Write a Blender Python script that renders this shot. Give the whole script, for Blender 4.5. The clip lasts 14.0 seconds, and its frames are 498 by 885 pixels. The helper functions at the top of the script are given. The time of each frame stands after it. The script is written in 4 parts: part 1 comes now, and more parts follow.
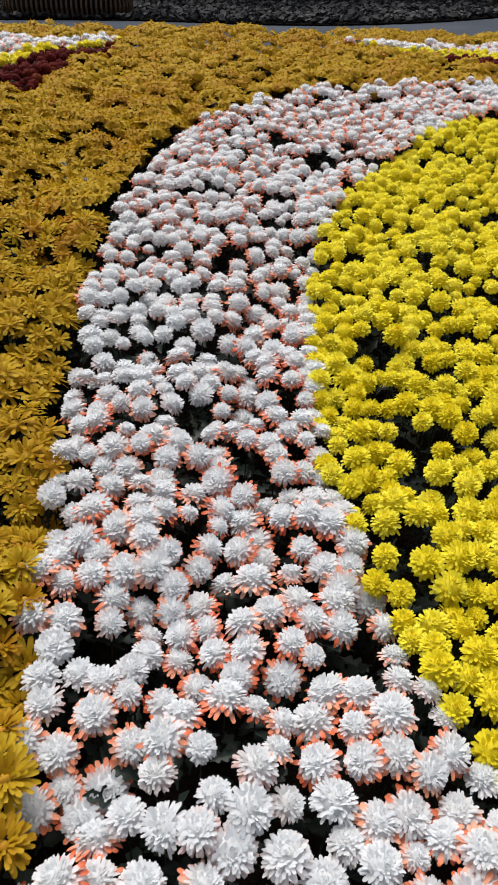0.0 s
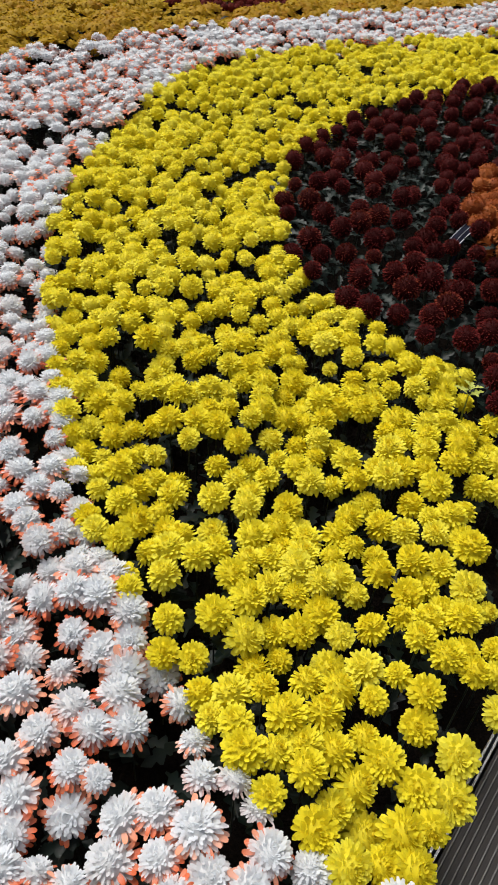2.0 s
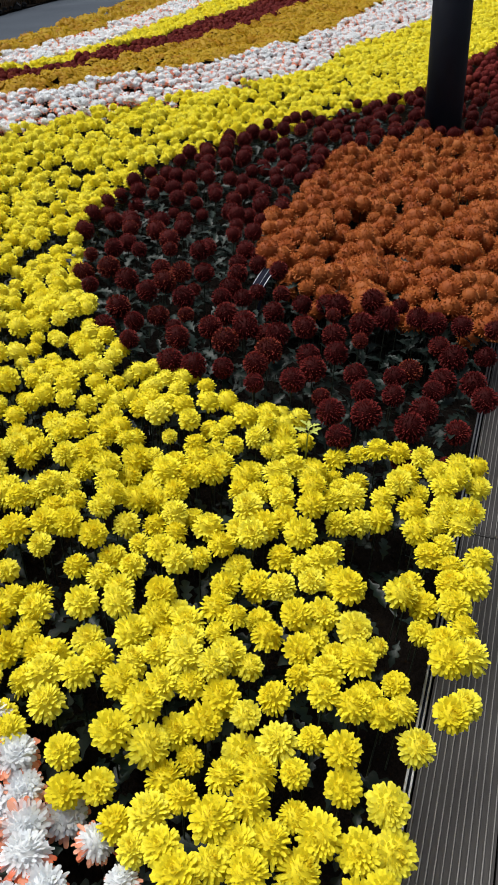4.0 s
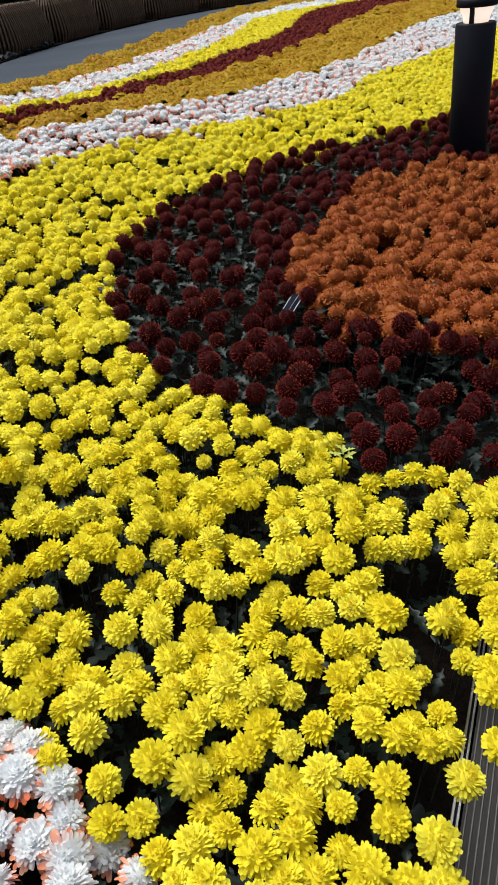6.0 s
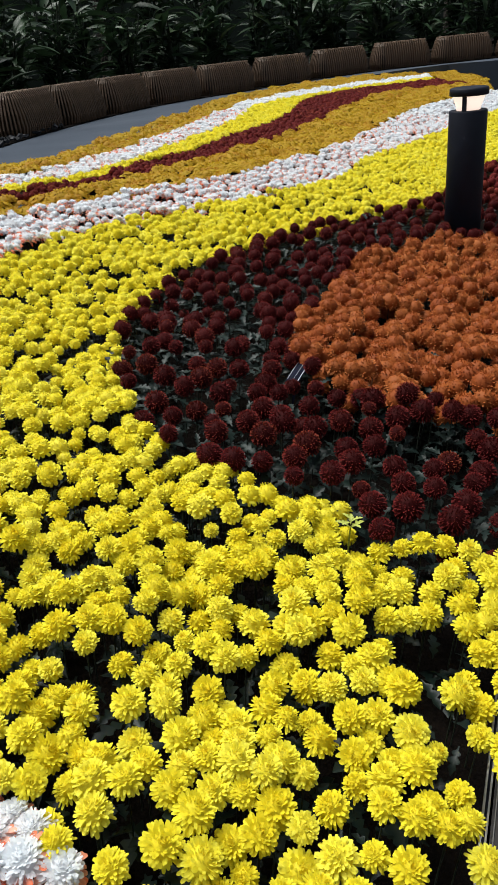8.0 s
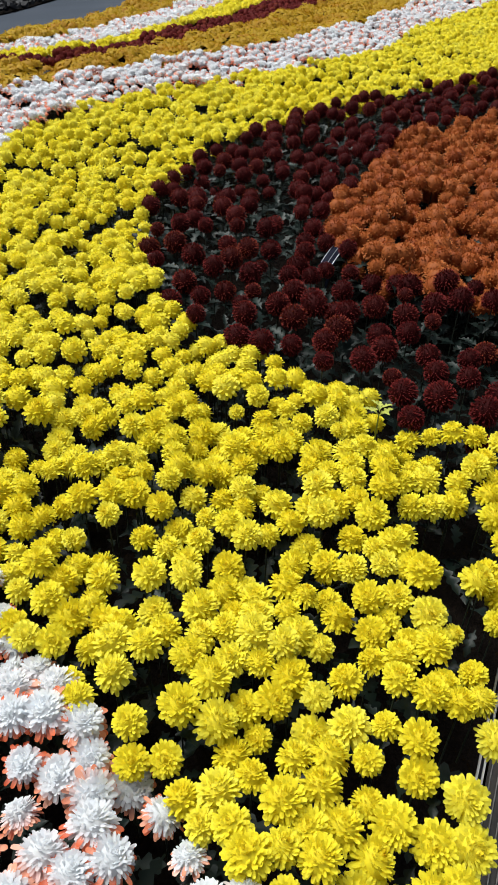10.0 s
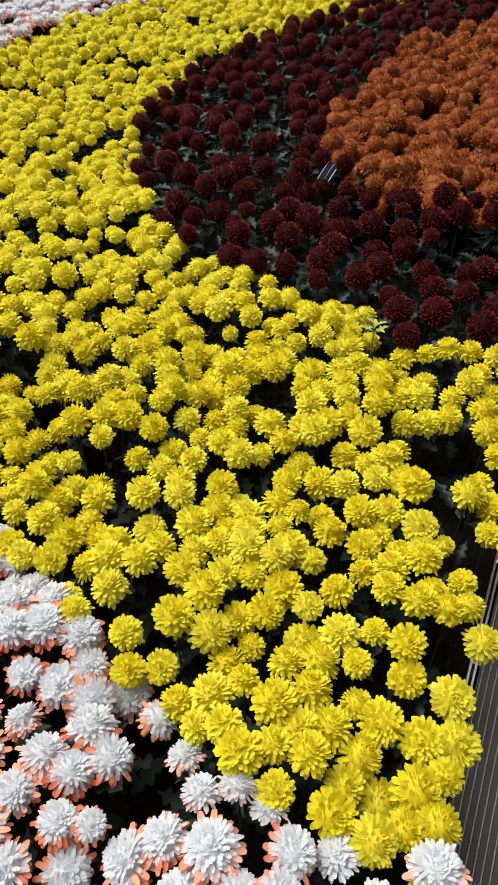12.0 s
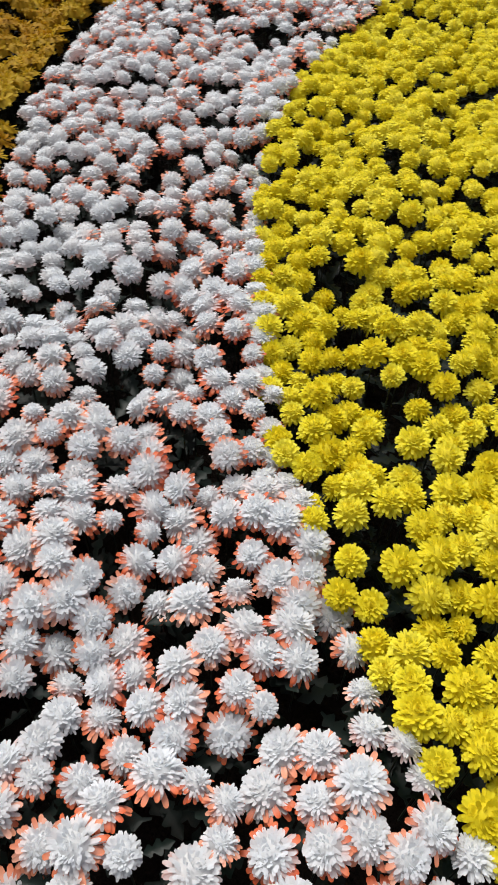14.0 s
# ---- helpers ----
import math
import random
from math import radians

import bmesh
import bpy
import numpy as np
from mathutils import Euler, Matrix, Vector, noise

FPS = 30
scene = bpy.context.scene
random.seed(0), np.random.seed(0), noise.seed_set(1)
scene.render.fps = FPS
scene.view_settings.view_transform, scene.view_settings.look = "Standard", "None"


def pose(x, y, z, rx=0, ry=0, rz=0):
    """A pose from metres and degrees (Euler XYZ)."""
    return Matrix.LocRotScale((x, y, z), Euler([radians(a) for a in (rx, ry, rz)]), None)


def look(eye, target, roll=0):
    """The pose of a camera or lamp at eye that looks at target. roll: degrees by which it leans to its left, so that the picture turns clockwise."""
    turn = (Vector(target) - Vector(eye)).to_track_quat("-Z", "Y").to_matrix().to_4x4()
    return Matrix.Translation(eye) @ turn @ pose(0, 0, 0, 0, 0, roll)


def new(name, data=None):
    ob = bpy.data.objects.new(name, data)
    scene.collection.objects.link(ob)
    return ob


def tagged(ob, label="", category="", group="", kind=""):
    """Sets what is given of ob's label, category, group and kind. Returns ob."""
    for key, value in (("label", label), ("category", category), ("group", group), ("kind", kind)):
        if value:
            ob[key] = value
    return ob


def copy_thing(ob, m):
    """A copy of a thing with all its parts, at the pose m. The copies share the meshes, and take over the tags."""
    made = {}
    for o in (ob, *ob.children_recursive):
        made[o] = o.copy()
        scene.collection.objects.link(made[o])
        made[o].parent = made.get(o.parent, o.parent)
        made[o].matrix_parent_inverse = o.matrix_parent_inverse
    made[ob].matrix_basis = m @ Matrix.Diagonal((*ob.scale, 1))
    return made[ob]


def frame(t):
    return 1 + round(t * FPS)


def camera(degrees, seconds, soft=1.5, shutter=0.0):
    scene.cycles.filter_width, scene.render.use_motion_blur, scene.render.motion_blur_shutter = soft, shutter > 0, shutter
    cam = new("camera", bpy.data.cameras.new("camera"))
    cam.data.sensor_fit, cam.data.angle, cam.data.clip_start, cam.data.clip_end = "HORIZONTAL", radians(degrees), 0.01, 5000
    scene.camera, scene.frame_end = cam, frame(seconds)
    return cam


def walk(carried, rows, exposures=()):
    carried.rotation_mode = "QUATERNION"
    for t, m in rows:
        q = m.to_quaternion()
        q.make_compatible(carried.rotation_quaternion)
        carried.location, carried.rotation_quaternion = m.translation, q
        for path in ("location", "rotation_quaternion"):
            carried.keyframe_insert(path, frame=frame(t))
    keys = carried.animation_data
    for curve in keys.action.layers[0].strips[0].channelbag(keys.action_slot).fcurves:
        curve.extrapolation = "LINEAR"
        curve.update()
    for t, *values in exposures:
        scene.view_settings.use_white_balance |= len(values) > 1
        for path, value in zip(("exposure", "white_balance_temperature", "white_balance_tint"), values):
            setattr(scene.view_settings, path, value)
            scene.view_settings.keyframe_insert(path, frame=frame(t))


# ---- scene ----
cam = camera(37.9, 14.0, soft=1.6, shutter=0.2)
PATH = [
    (0, (0.098, 0.108, 1.244), (0.068, 1.644, -0.037), 4.8),
    (0.5, (0.134, 0.167, 1.238), (0.178, 1.726, -0.015), 5.4),
    (1, (0.195, 0.255, 1.226), (0.332, 1.731, -0.117), 4.0),
    (1.5, (0.238, 0.312, 1.231), (0.594, 1.744, -0.119), 5.4),
    (2, (0.253, 0.345, 1.237), (0.685, 1.763, -0.106), 4.3),
    (2.5, (0.275, 0.366, 1.24), (0.868, 1.718, -0.109), 2.7),
    (3, (0.278, 0.381, 1.248), (0.959, 1.746, -0.046), 0.1),
    (3.2, (0.271, 0.388, 1.252), (1.024, 1.722, -0.034), 0.8),
    (5.3, (0.243, 0.425, 1.263), (1.141, 1.77, 0.086), 2.2),
    (5.5, (0.236, 0.424, 1.265), (1.111, 1.774, 0.075), 1.8),
    (6, (0.237, 0.427, 1.255), (1.064, 1.815, 0.075), 0.4),
    (6.5, (0.228, 0.423, 1.273), (1.033, 1.868, 0.149), -0.7),
    (7, (0.219, 0.43, 1.27), (1.033, 1.905, 0.192), -0.8),
    (7.2, (0.222, 0.433, 1.262), (1.085, 1.915, 0.233), -0.2),
    (9.3, (0.202, 0.44, 1.259), (1.058, 1.891, 0.182), 2.6),
    (9.5, (0.208, 0.446, 1.24), (0.995, 1.878, 0.086), 2.8),
    (10, (0.22, 0.447, 1.212), (0.966, 1.81, -0.046), 1.6),
    (10.5, (0.224, 0.44, 1.198), (0.946, 1.75, -0.13), 0.2),
    (11, (0.232, 0.432, 1.194), (0.953, 1.709, -0.165), -0.6),
    (11.5, (0.24, 0.426, 1.185), (0.963, 1.67, -0.204), 0.8),
    (12, (0.24, 0.418, 1.192), (0.908, 1.686, -0.204), -0.3),
    (12.5, (0.222, 0.426, 1.197), (0.795, 1.695, -0.239), 0.4),
    (13, (0.2, 0.426, 1.182), (0.586, 1.725, -0.289), 0.4),
    (13.5, (0.168, 0.414, 1.182), (0.391, 1.738, -0.3), 0.5),
    (14, (0.168, 0.406, 1.182), (0.2, 1.739, -0.308), 2.9),
]
EXPOSURES = [(0.0, 0.65, 6550, 12), (1.0, 0.57, 6550, 12), (1.5, 0.57, 6550, 12), (2.5, 0.54, 6500, 10), (3.0, 0.61, 6450, 9), (5.3, 0.77, 6350, 8.5), (7.2, 0.8, 6300, 8), (9.5, 0.93, 6150, 6), (10.0, 0.79, 6280, 8), (11.0, 0.67, 6450, 9), (12.5, 0.67, 6500, 10), (14.0, 0.53, 6550, 12)]
# the bed is banked: it rises by six degrees away from the deck's edge
HINGE = Vector((0.87, 0.80, 0.04))
SLOPE = Matrix.Translation(HINGE) @ Matrix.Rotation(radians(6.0), 4, Vector((0.785, 0.619, 0.0))) @ Matrix.Translation(-HINGE)
walk(cam, [(t, SLOPE @ look(eye, target, roll)) for t, eye, target, roll in PATH], EXPOSURES)

# ---- world and light ----
SUN_ELEVATION, SUN_TURN = 68.0, 330.0
world = bpy.data.worlds.new("sky")
scene.world = world
world.use_nodes = True
wn = world.node_tree.nodes
sky = wn.new("ShaderNodeTexSky")
sky.sky_type, sky.sun_disc = "NISHITA", False
sky.sun_elevation, sky.sun_rotation = radians(SUN_ELEVATION), radians(SUN_TURN)
wn["Background"].inputs["Strength"].default_value = 0.05
haze = wn.new("ShaderNodeHueSaturation")
haze.inputs["Saturation"].default_value = 0.35
world.node_tree.links.new(sky.outputs[0], haze.inputs["Color"])
world.node_tree.links.new(haze.outputs[0], wn["Background"].inputs["Color"])
sun = new("sun", bpy.data.lights.new("sun", "SUN"))
sun.data.energy, sun.data.angle, sun.data.color = 3.3, radians(46), (1.0, 0.96, 0.9)
ELEV, TURN_R = radians(SUN_ELEVATION), radians(SUN_TURN)
sun_way = Vector((math.sin(TURN_R) * math.cos(ELEV), math.cos(TURN_R) * math.cos(ELEV), math.sin(ELEV)))
sun.matrix_world = look(sun_way * 30, (0, 0, 0))


# ---- materials ----
def material(name, rough=0.7, metal=0.0, spec=0.4):
    m = bpy.data.materials.new(name)
    m.use_nodes = True
    bsdf = m.node_tree.nodes["Principled BSDF"]
    bsdf.inputs["Roughness"].default_value = rough
    bsdf.inputs["Metallic"].default_value = metal
    bsdf.inputs["Specular IOR Level"].default_value = spec
    return m, m.node_tree.nodes, m.node_tree.links, bsdf


def ramp(nodes, stops):
    r = nodes.new("ShaderNodeValToRGB")
    while len(r.color_ramp.elements) < len(stops):
        r.color_ramp.elements.new(0.5)
    for e, (p, c) in zip(r.color_ramp.elements, stops):
        e.position, e.color = p, (*c, 1)
    return r


def maths(nodes, links, op, a, b):
    n = nodes.new("ShaderNodeMath")
    n.operation = op
    for k, v in enumerate((a, b)):
        if isinstance(v, (int, float)):
            n.inputs[k].default_value = v
        else:
            links.new(v, n.inputs[k])
    return n.outputs[0]


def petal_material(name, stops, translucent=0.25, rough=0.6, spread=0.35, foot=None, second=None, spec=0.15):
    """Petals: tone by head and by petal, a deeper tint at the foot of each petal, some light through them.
    foot: the tint at a petal's foot, on the dark red heads also the shade between petals; second: the tint of the
    head's young middle or old rim, stronger on some heads."""
    m, nodes, links, bsdf = material(name, rough, 0, spec)
    info, geo = nodes.new("ShaderNodeObjectInfo"), nodes.new("ShaderNodeNewGeometry")
    tone = nodes.new("ShaderNodeAttribute")
    tone.attribute_name = "tone"
    head = maths(nodes, links, "FRACT", maths(nodes, links, "ADD", tone.outputs["Fac"], info.outputs["Random"]), 0)
    mix = maths(nodes, links, "ADD", maths(nodes, links, "MULTIPLY", head, 1 - spread),
                maths(nodes, links, "MULTIPLY", geo.outputs["Random Per Island"], spread))
    r = ramp(nodes, stops)
    links.new(mix, r.inputs["Fac"])
    tint = r.outputs["Color"]
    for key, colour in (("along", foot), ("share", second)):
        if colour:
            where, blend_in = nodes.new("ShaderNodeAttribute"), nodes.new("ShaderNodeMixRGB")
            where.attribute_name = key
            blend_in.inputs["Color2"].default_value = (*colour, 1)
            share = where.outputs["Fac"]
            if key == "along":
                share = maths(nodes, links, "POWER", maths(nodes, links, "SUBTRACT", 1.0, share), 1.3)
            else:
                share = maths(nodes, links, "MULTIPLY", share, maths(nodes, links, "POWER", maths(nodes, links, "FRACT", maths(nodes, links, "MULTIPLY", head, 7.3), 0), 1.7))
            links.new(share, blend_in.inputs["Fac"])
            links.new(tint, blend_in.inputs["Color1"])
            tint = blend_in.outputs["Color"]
    # fine veins along the petals
    grain = nodes.new("ShaderNodeTexNoise")
    grain.inputs["Scale"].default_value = 420
    coords = nodes.new("ShaderNodeTexCoord")
    links.new(coords.outputs["Object"], grain.inputs["Vector"])
    hsv = nodes.new("ShaderNodeHueSaturation")
    links.new(maths(nodes, links, "ADD", maths(nodes, links, "MULTIPLY", grain.outputs["Fac"], 0.2), 0.9), hsv.inputs["Value"])
    links.new(tint, hsv.inputs["Color"])
    links.new(hsv.outputs["Color"], bsdf.inputs["Base Color"])
    tr, blend = nodes.new("ShaderNodeBsdfTranslucent"), nodes.new("ShaderNodeMixShader")
    links.new(hsv.outputs["Color"], tr.inputs["Color"])
    blend.inputs[0].default_value = translucent
    links.new(bsdf.outputs[0], blend.inputs[1])
    links.new(tr.outputs[0], blend.inputs[2])
    links.new(blend.outputs[0], nodes["Material Output"].inputs["Surface"])
    return m


def surface(name, stops, scale=6.0, fine=80.0, rough=0.75, bump=0.3, metal=0.0, spec=0.4, dist=0.004, stretch=(1, 1, 1)):
    """A surface with broad stains, fine grain and relief."""
    m, nodes, links, bsdf = material(name, rough, metal, spec)
    coords, place = nodes.new("ShaderNodeTexCoord"), nodes.new("ShaderNodeMapping")
    place.inputs["Scale"].default_value = stretch
    links.new(coords.outputs["Object"], place.inputs["Vector"])
    info = nodes.new("ShaderNodeObjectInfo")
    broad, grain = nodes.new("ShaderNodeTexNoise"), nodes.new("ShaderNodeTexNoise")
    for n, s in ((broad, scale), (grain, fine)):
        n.inputs["Scale"].default_value, n.inputs["Detail"].default_value = s, 6
        links.new(place.outputs[0], n.inputs["Vector"])
    v = maths(nodes, links, "ADD", maths(nodes, links, "MULTIPLY", broad.outputs["Fac"], 0.55), maths(nodes, links, "MULTIPLY", grain.outputs["Fac"], 0.45))
    v = maths(nodes, links, "ADD", v, maths(nodes, links, "MULTIPLY", maths(nodes, links, "SUBTRACT", info.outputs["Random"], 0.5), 0.18))
    r = ramp(nodes, stops)
    links.new(v, r.inputs["Fac"])
    links.new(r.outputs["Color"], bsdf.inputs["Base Color"])
    links.new(maths(nodes, links, "ADD", maths(nodes, links, "MULTIPLY", grain.outputs["Fac"], 0.25), rough - 0.12), bsdf.inputs["Roughness"])
    b = nodes.new("ShaderNodeBump")
    b.inputs["Strength"].default_value, b.inputs["Distance"].default_value = bump, dist
    links.new(grain.outputs["Fac"], b.inputs["Height"])
    links.new(b.outputs[0], bsdf.inputs["Normal"])
    return m


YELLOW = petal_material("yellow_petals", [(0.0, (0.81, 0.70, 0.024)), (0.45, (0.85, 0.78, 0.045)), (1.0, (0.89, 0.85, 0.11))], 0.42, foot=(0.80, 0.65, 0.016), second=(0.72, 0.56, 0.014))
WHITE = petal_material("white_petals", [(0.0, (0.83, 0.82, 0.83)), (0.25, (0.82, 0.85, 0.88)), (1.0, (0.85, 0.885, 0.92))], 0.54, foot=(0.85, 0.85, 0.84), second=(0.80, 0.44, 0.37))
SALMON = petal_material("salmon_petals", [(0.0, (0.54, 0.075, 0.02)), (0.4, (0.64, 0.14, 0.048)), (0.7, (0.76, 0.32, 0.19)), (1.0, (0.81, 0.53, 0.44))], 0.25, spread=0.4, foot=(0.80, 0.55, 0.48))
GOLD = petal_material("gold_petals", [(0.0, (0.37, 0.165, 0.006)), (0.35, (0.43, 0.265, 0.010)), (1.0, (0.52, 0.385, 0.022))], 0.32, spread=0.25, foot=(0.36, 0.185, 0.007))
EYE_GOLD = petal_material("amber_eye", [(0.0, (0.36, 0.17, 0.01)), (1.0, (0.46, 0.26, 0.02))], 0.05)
# the near-black red feet put the shade between petals into the colour
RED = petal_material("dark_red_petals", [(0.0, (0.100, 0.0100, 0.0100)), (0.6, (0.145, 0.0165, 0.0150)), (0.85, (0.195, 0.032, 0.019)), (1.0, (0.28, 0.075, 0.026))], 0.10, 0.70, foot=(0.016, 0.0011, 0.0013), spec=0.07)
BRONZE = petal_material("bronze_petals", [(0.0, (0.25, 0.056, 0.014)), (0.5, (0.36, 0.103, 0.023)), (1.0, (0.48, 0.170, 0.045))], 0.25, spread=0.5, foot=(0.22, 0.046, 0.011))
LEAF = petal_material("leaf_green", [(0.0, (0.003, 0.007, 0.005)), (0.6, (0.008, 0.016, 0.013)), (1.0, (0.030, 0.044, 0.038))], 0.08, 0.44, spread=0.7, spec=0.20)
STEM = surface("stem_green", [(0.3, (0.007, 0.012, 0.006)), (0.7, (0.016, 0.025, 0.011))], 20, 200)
SHRUB = petal_material("shrub_green", [(0.0, (0.010, 0.021, 0.010)), (0.7, (0.024, 0.048, 0.021)), (1.0, (0.060, 0.090, 0.038))], 0.15, 0.42, spread=0.6)
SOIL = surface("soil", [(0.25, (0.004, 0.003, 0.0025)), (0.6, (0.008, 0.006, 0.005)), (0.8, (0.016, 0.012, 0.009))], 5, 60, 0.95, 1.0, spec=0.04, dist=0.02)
PAVING = surface("grey_path", [(0.3, (0.038, 0.047, 0.063)), (0.55, (0.054, 0.065, 0.084)), (0.75, (0.082, 0.094, 0.115))], 1.4, 90, 0.85, 0.25, spec=0.08)
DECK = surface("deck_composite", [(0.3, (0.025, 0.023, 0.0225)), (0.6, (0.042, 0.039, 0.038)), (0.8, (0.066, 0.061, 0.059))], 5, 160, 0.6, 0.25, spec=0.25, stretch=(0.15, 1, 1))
# rib tops: wear and the light they catch, both put into a paler colour
DECK_WORN_LIT = surface("deck_rib_worn_lit", [(0.3, (0.10, 0.097, 0.095)), (0.6, (0.17, 0.165, 0.16)), (0.8, (0.26, 0.25, 0.24))], 6, 120, 0.5, 0.2, spec=0.4, stretch=(0.12, 1, 1))
METAL = surface("edging_aluminium", [(0.3, (0.30, 0.30, 0.31)), (0.7, (0.46, 0.46, 0.47))], 9, 200, 0.38, 0.15, 0.9, stretch=(0.1, 1, 1))
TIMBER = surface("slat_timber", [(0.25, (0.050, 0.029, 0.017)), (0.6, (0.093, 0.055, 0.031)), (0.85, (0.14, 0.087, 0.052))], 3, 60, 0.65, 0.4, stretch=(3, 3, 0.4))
TIMBER_TOP = surface("pale_slat_timber", [(0.25, (0.12, 0.078, 0.048)), (0.6, (0.20, 0.135, 0.088)), (0.85, (0.28, 0.20, 0.14))], 3, 60, 0.65, 0.4, stretch=(3, 0.4, 3))
# dark inner box, added as the shade seen between the bench slats
SHADOW_CORE = surface("bench_core_shade", [(0.3, (0.02, 0.015, 0.012)), (0.7, (0.035, 0.026, 0.02))], 5, 50)
GRAVEL = petal_material("gravel_stone", [(0.0, (0.009, 0.0095, 0.011)), (0.7, (0.024, 0.025, 0.028)), (1.0, (0.085, 0.085, 0.092))], 0.0, 0.7, 0.6)
BARK = surface("bark", [(0.3, (0.02, 0.016, 0.013)), (0.7, (0.05, 0.04, 0.03))], 4, 40, 0.9, 1.0, dist=0.02)
BOLLARD = surface("black_powder_coat", [(0.3, (0.006, 0.0075, 0.014)), (0.7, (0.010, 0.0125, 0.022))], 12, 400, 0.6, 0.12, spec=0.15)
TAG_DARK = surface("tag_plastic", [(0.3, (0.007, 0.008, 0.016)), (0.7, (0.013, 0.015, 0.027))], 30, 200, 0.75, 0.1, spec=0.05)
TAG_LIGHT = surface("tag_print", [(0.3, (0.25, 0.27, 0.32)), (0.7, (0.36, 0.38, 0.44))], 30, 200, 0.4, 0.1)
REFLECTOR, _n, _l, _b = material("lamp_reflector", 0.35, 0.6)
_b.inputs["Base Color"].default_value = (0.8, 0.68, 0.6, 1)
GLOW, _n, _l, _b = material("lamp_diffuser", 0.5)
_b.inputs["Base Color"].default_value = (0.9, 0.8, 0.7, 1)
_b.inputs["Emission Color"].default_value = (1.0, 0.76, 0.62, 1)
_b.inputs["Emission Strength"].default_value = 0.55

# ---- building helpers ----
rng = np.random.default_rng(7)


def quad_mesh(name, V, Q, mat, along=None, share=None, tone=None, smooth=True):
    """A mesh of quads from arrays. along: how far each point lies out on its petal; share: how far it belongs to the head's second tint."""
    me = bpy.data.meshes.new(name)
    V, Q = np.asarray(V, np.float32), np.asarray(Q, np.int32)
    me.vertices.add(len(V))
    me.vertices.foreach_set("co", V.ravel())
    me.loops.add(Q.size)
    me.loops.foreach_set("vertex_index", Q.ravel())
    me.polygons.add(len(Q))
    me.polygons.foreach_set("loop_start", np.arange(0, Q.size, 4, dtype=np.int32))
    me.polygons.foreach_set("use_smooth", np.full(len(Q), smooth))
    me.update(calc_edges=True)
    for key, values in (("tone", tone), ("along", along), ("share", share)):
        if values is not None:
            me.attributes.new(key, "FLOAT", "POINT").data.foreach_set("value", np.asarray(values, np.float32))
    me.materials.append(mat)
    return me


def part(name, bm, mat, parent, label=""):
    """Links a bmesh as one mesh object under a thing or a part."""
    me = bpy.data.meshes.new(name)
    bm.to_mesh(me)
    bm.free()
    me.materials.append(mat)
    ob = new(name, me)
    ob.parent = parent
    return tagged(ob, label)


def spread_mesh(name, shapes, pick, mats, mat, tones=None):
    """One mesh of many copies of a few quad shapes, each at its own 4 x 4 matrix."""
    Vs, Qs, Ts, As, Ss, base = [], [], [], [], [], 0
    for k, (V, Q, A, S) in enumerate(shapes):
        M = mats[pick == k]
        if not len(M):
            continue
        P = np.einsum("nij,vj->nvi", M[:, :3, :3], V) + M[:, None, :3, 3]
        Vs.append(P.reshape(-1, 3))
        Qs.append((Q[None] + (base + np.arange(len(M)) * len(V))[:, None, None]).reshape(-1, 4))
        t = rng.random(len(M)) if tones is None else tones[pick == k]
        Ts.append(np.repeat(t, len(V)))
        As.append(np.tile(A, len(M)))
        Ss.append(np.tile(S, len(M)))
        base += len(M) * len(V)
    return quad_mesh(name, np.concatenate(Vs), np.concatenate(Qs), mat, np.concatenate(As), np.concatenate(Ss), np.concatenate(Ts))


def turn_matrices(place, tilt_x, tilt_y, spin, scale):
    """Matrices that spin, then tilt, then place each copy."""
    n = len(place)
    c, s = np.cos(spin), np.sin(spin)
    R = np.zeros((n, 3, 3))
    R[:, 0, 0], R[:, 0, 1], R[:, 1, 0], R[:, 1, 1], R[:, 2, 2] = c, -s, s, c, 1
    up = np.stack([tilt_x, tilt_y, np.ones(n)], 1)
    up /= np.linalg.norm(up, axis=1)[:, None]
    e = np.cross(np.tile([0.0, 1.0, 0.0], (n, 1)), up)
    e /= np.linalg.norm(e, axis=1)[:, None]
    f = np.cross(up, e)
    M = np.zeros((n, 4, 4))
    M[:, :3, :3] = np.einsum("nij,njk->nik", np.stack([e, f, up], 2), R) * scale[:, None, None]
    M[:, :3, 3], M[:, 3, 3] = place, 1
    return M


def curve(points, steps=6):
    """A smooth line through plan points."""
    P = np.array(points, float)
    P = np.vstack([2 * P[0] - P[1], P, 2 * P[-1] - P[-2]])
    out = []
    for i in range(1, len(P) - 2):
        a, b, c, d = P[i - 1:i + 3]
        for t in np.arange(steps) / steps:
            out.append(0.5 * (2 * b + (c - a) * t + (2 * a - 5 * b + 4 * c - d) * t ** 2 + (3 * b - a - 3 * c + d) * t ** 3))
    out.append(P[-2])
    return np.array(out)


def inside(P, poly):
    """Which of the plan points lie in the polygon."""
    x, y = P[:, 0], P[:, 1]
    hit = np.zeros(len(P), bool)
    j = len(poly) - 1
    for i in range(len(poly)):
        (xi, yi), (xj, yj) = poly[i], poly[j]
        if yi != yj:
            hit ^= ((yi > y) != (yj > y)) & (x < (xj - xi) * (y - yi) / (yj - yi) + xi)
        j = i
    return hit


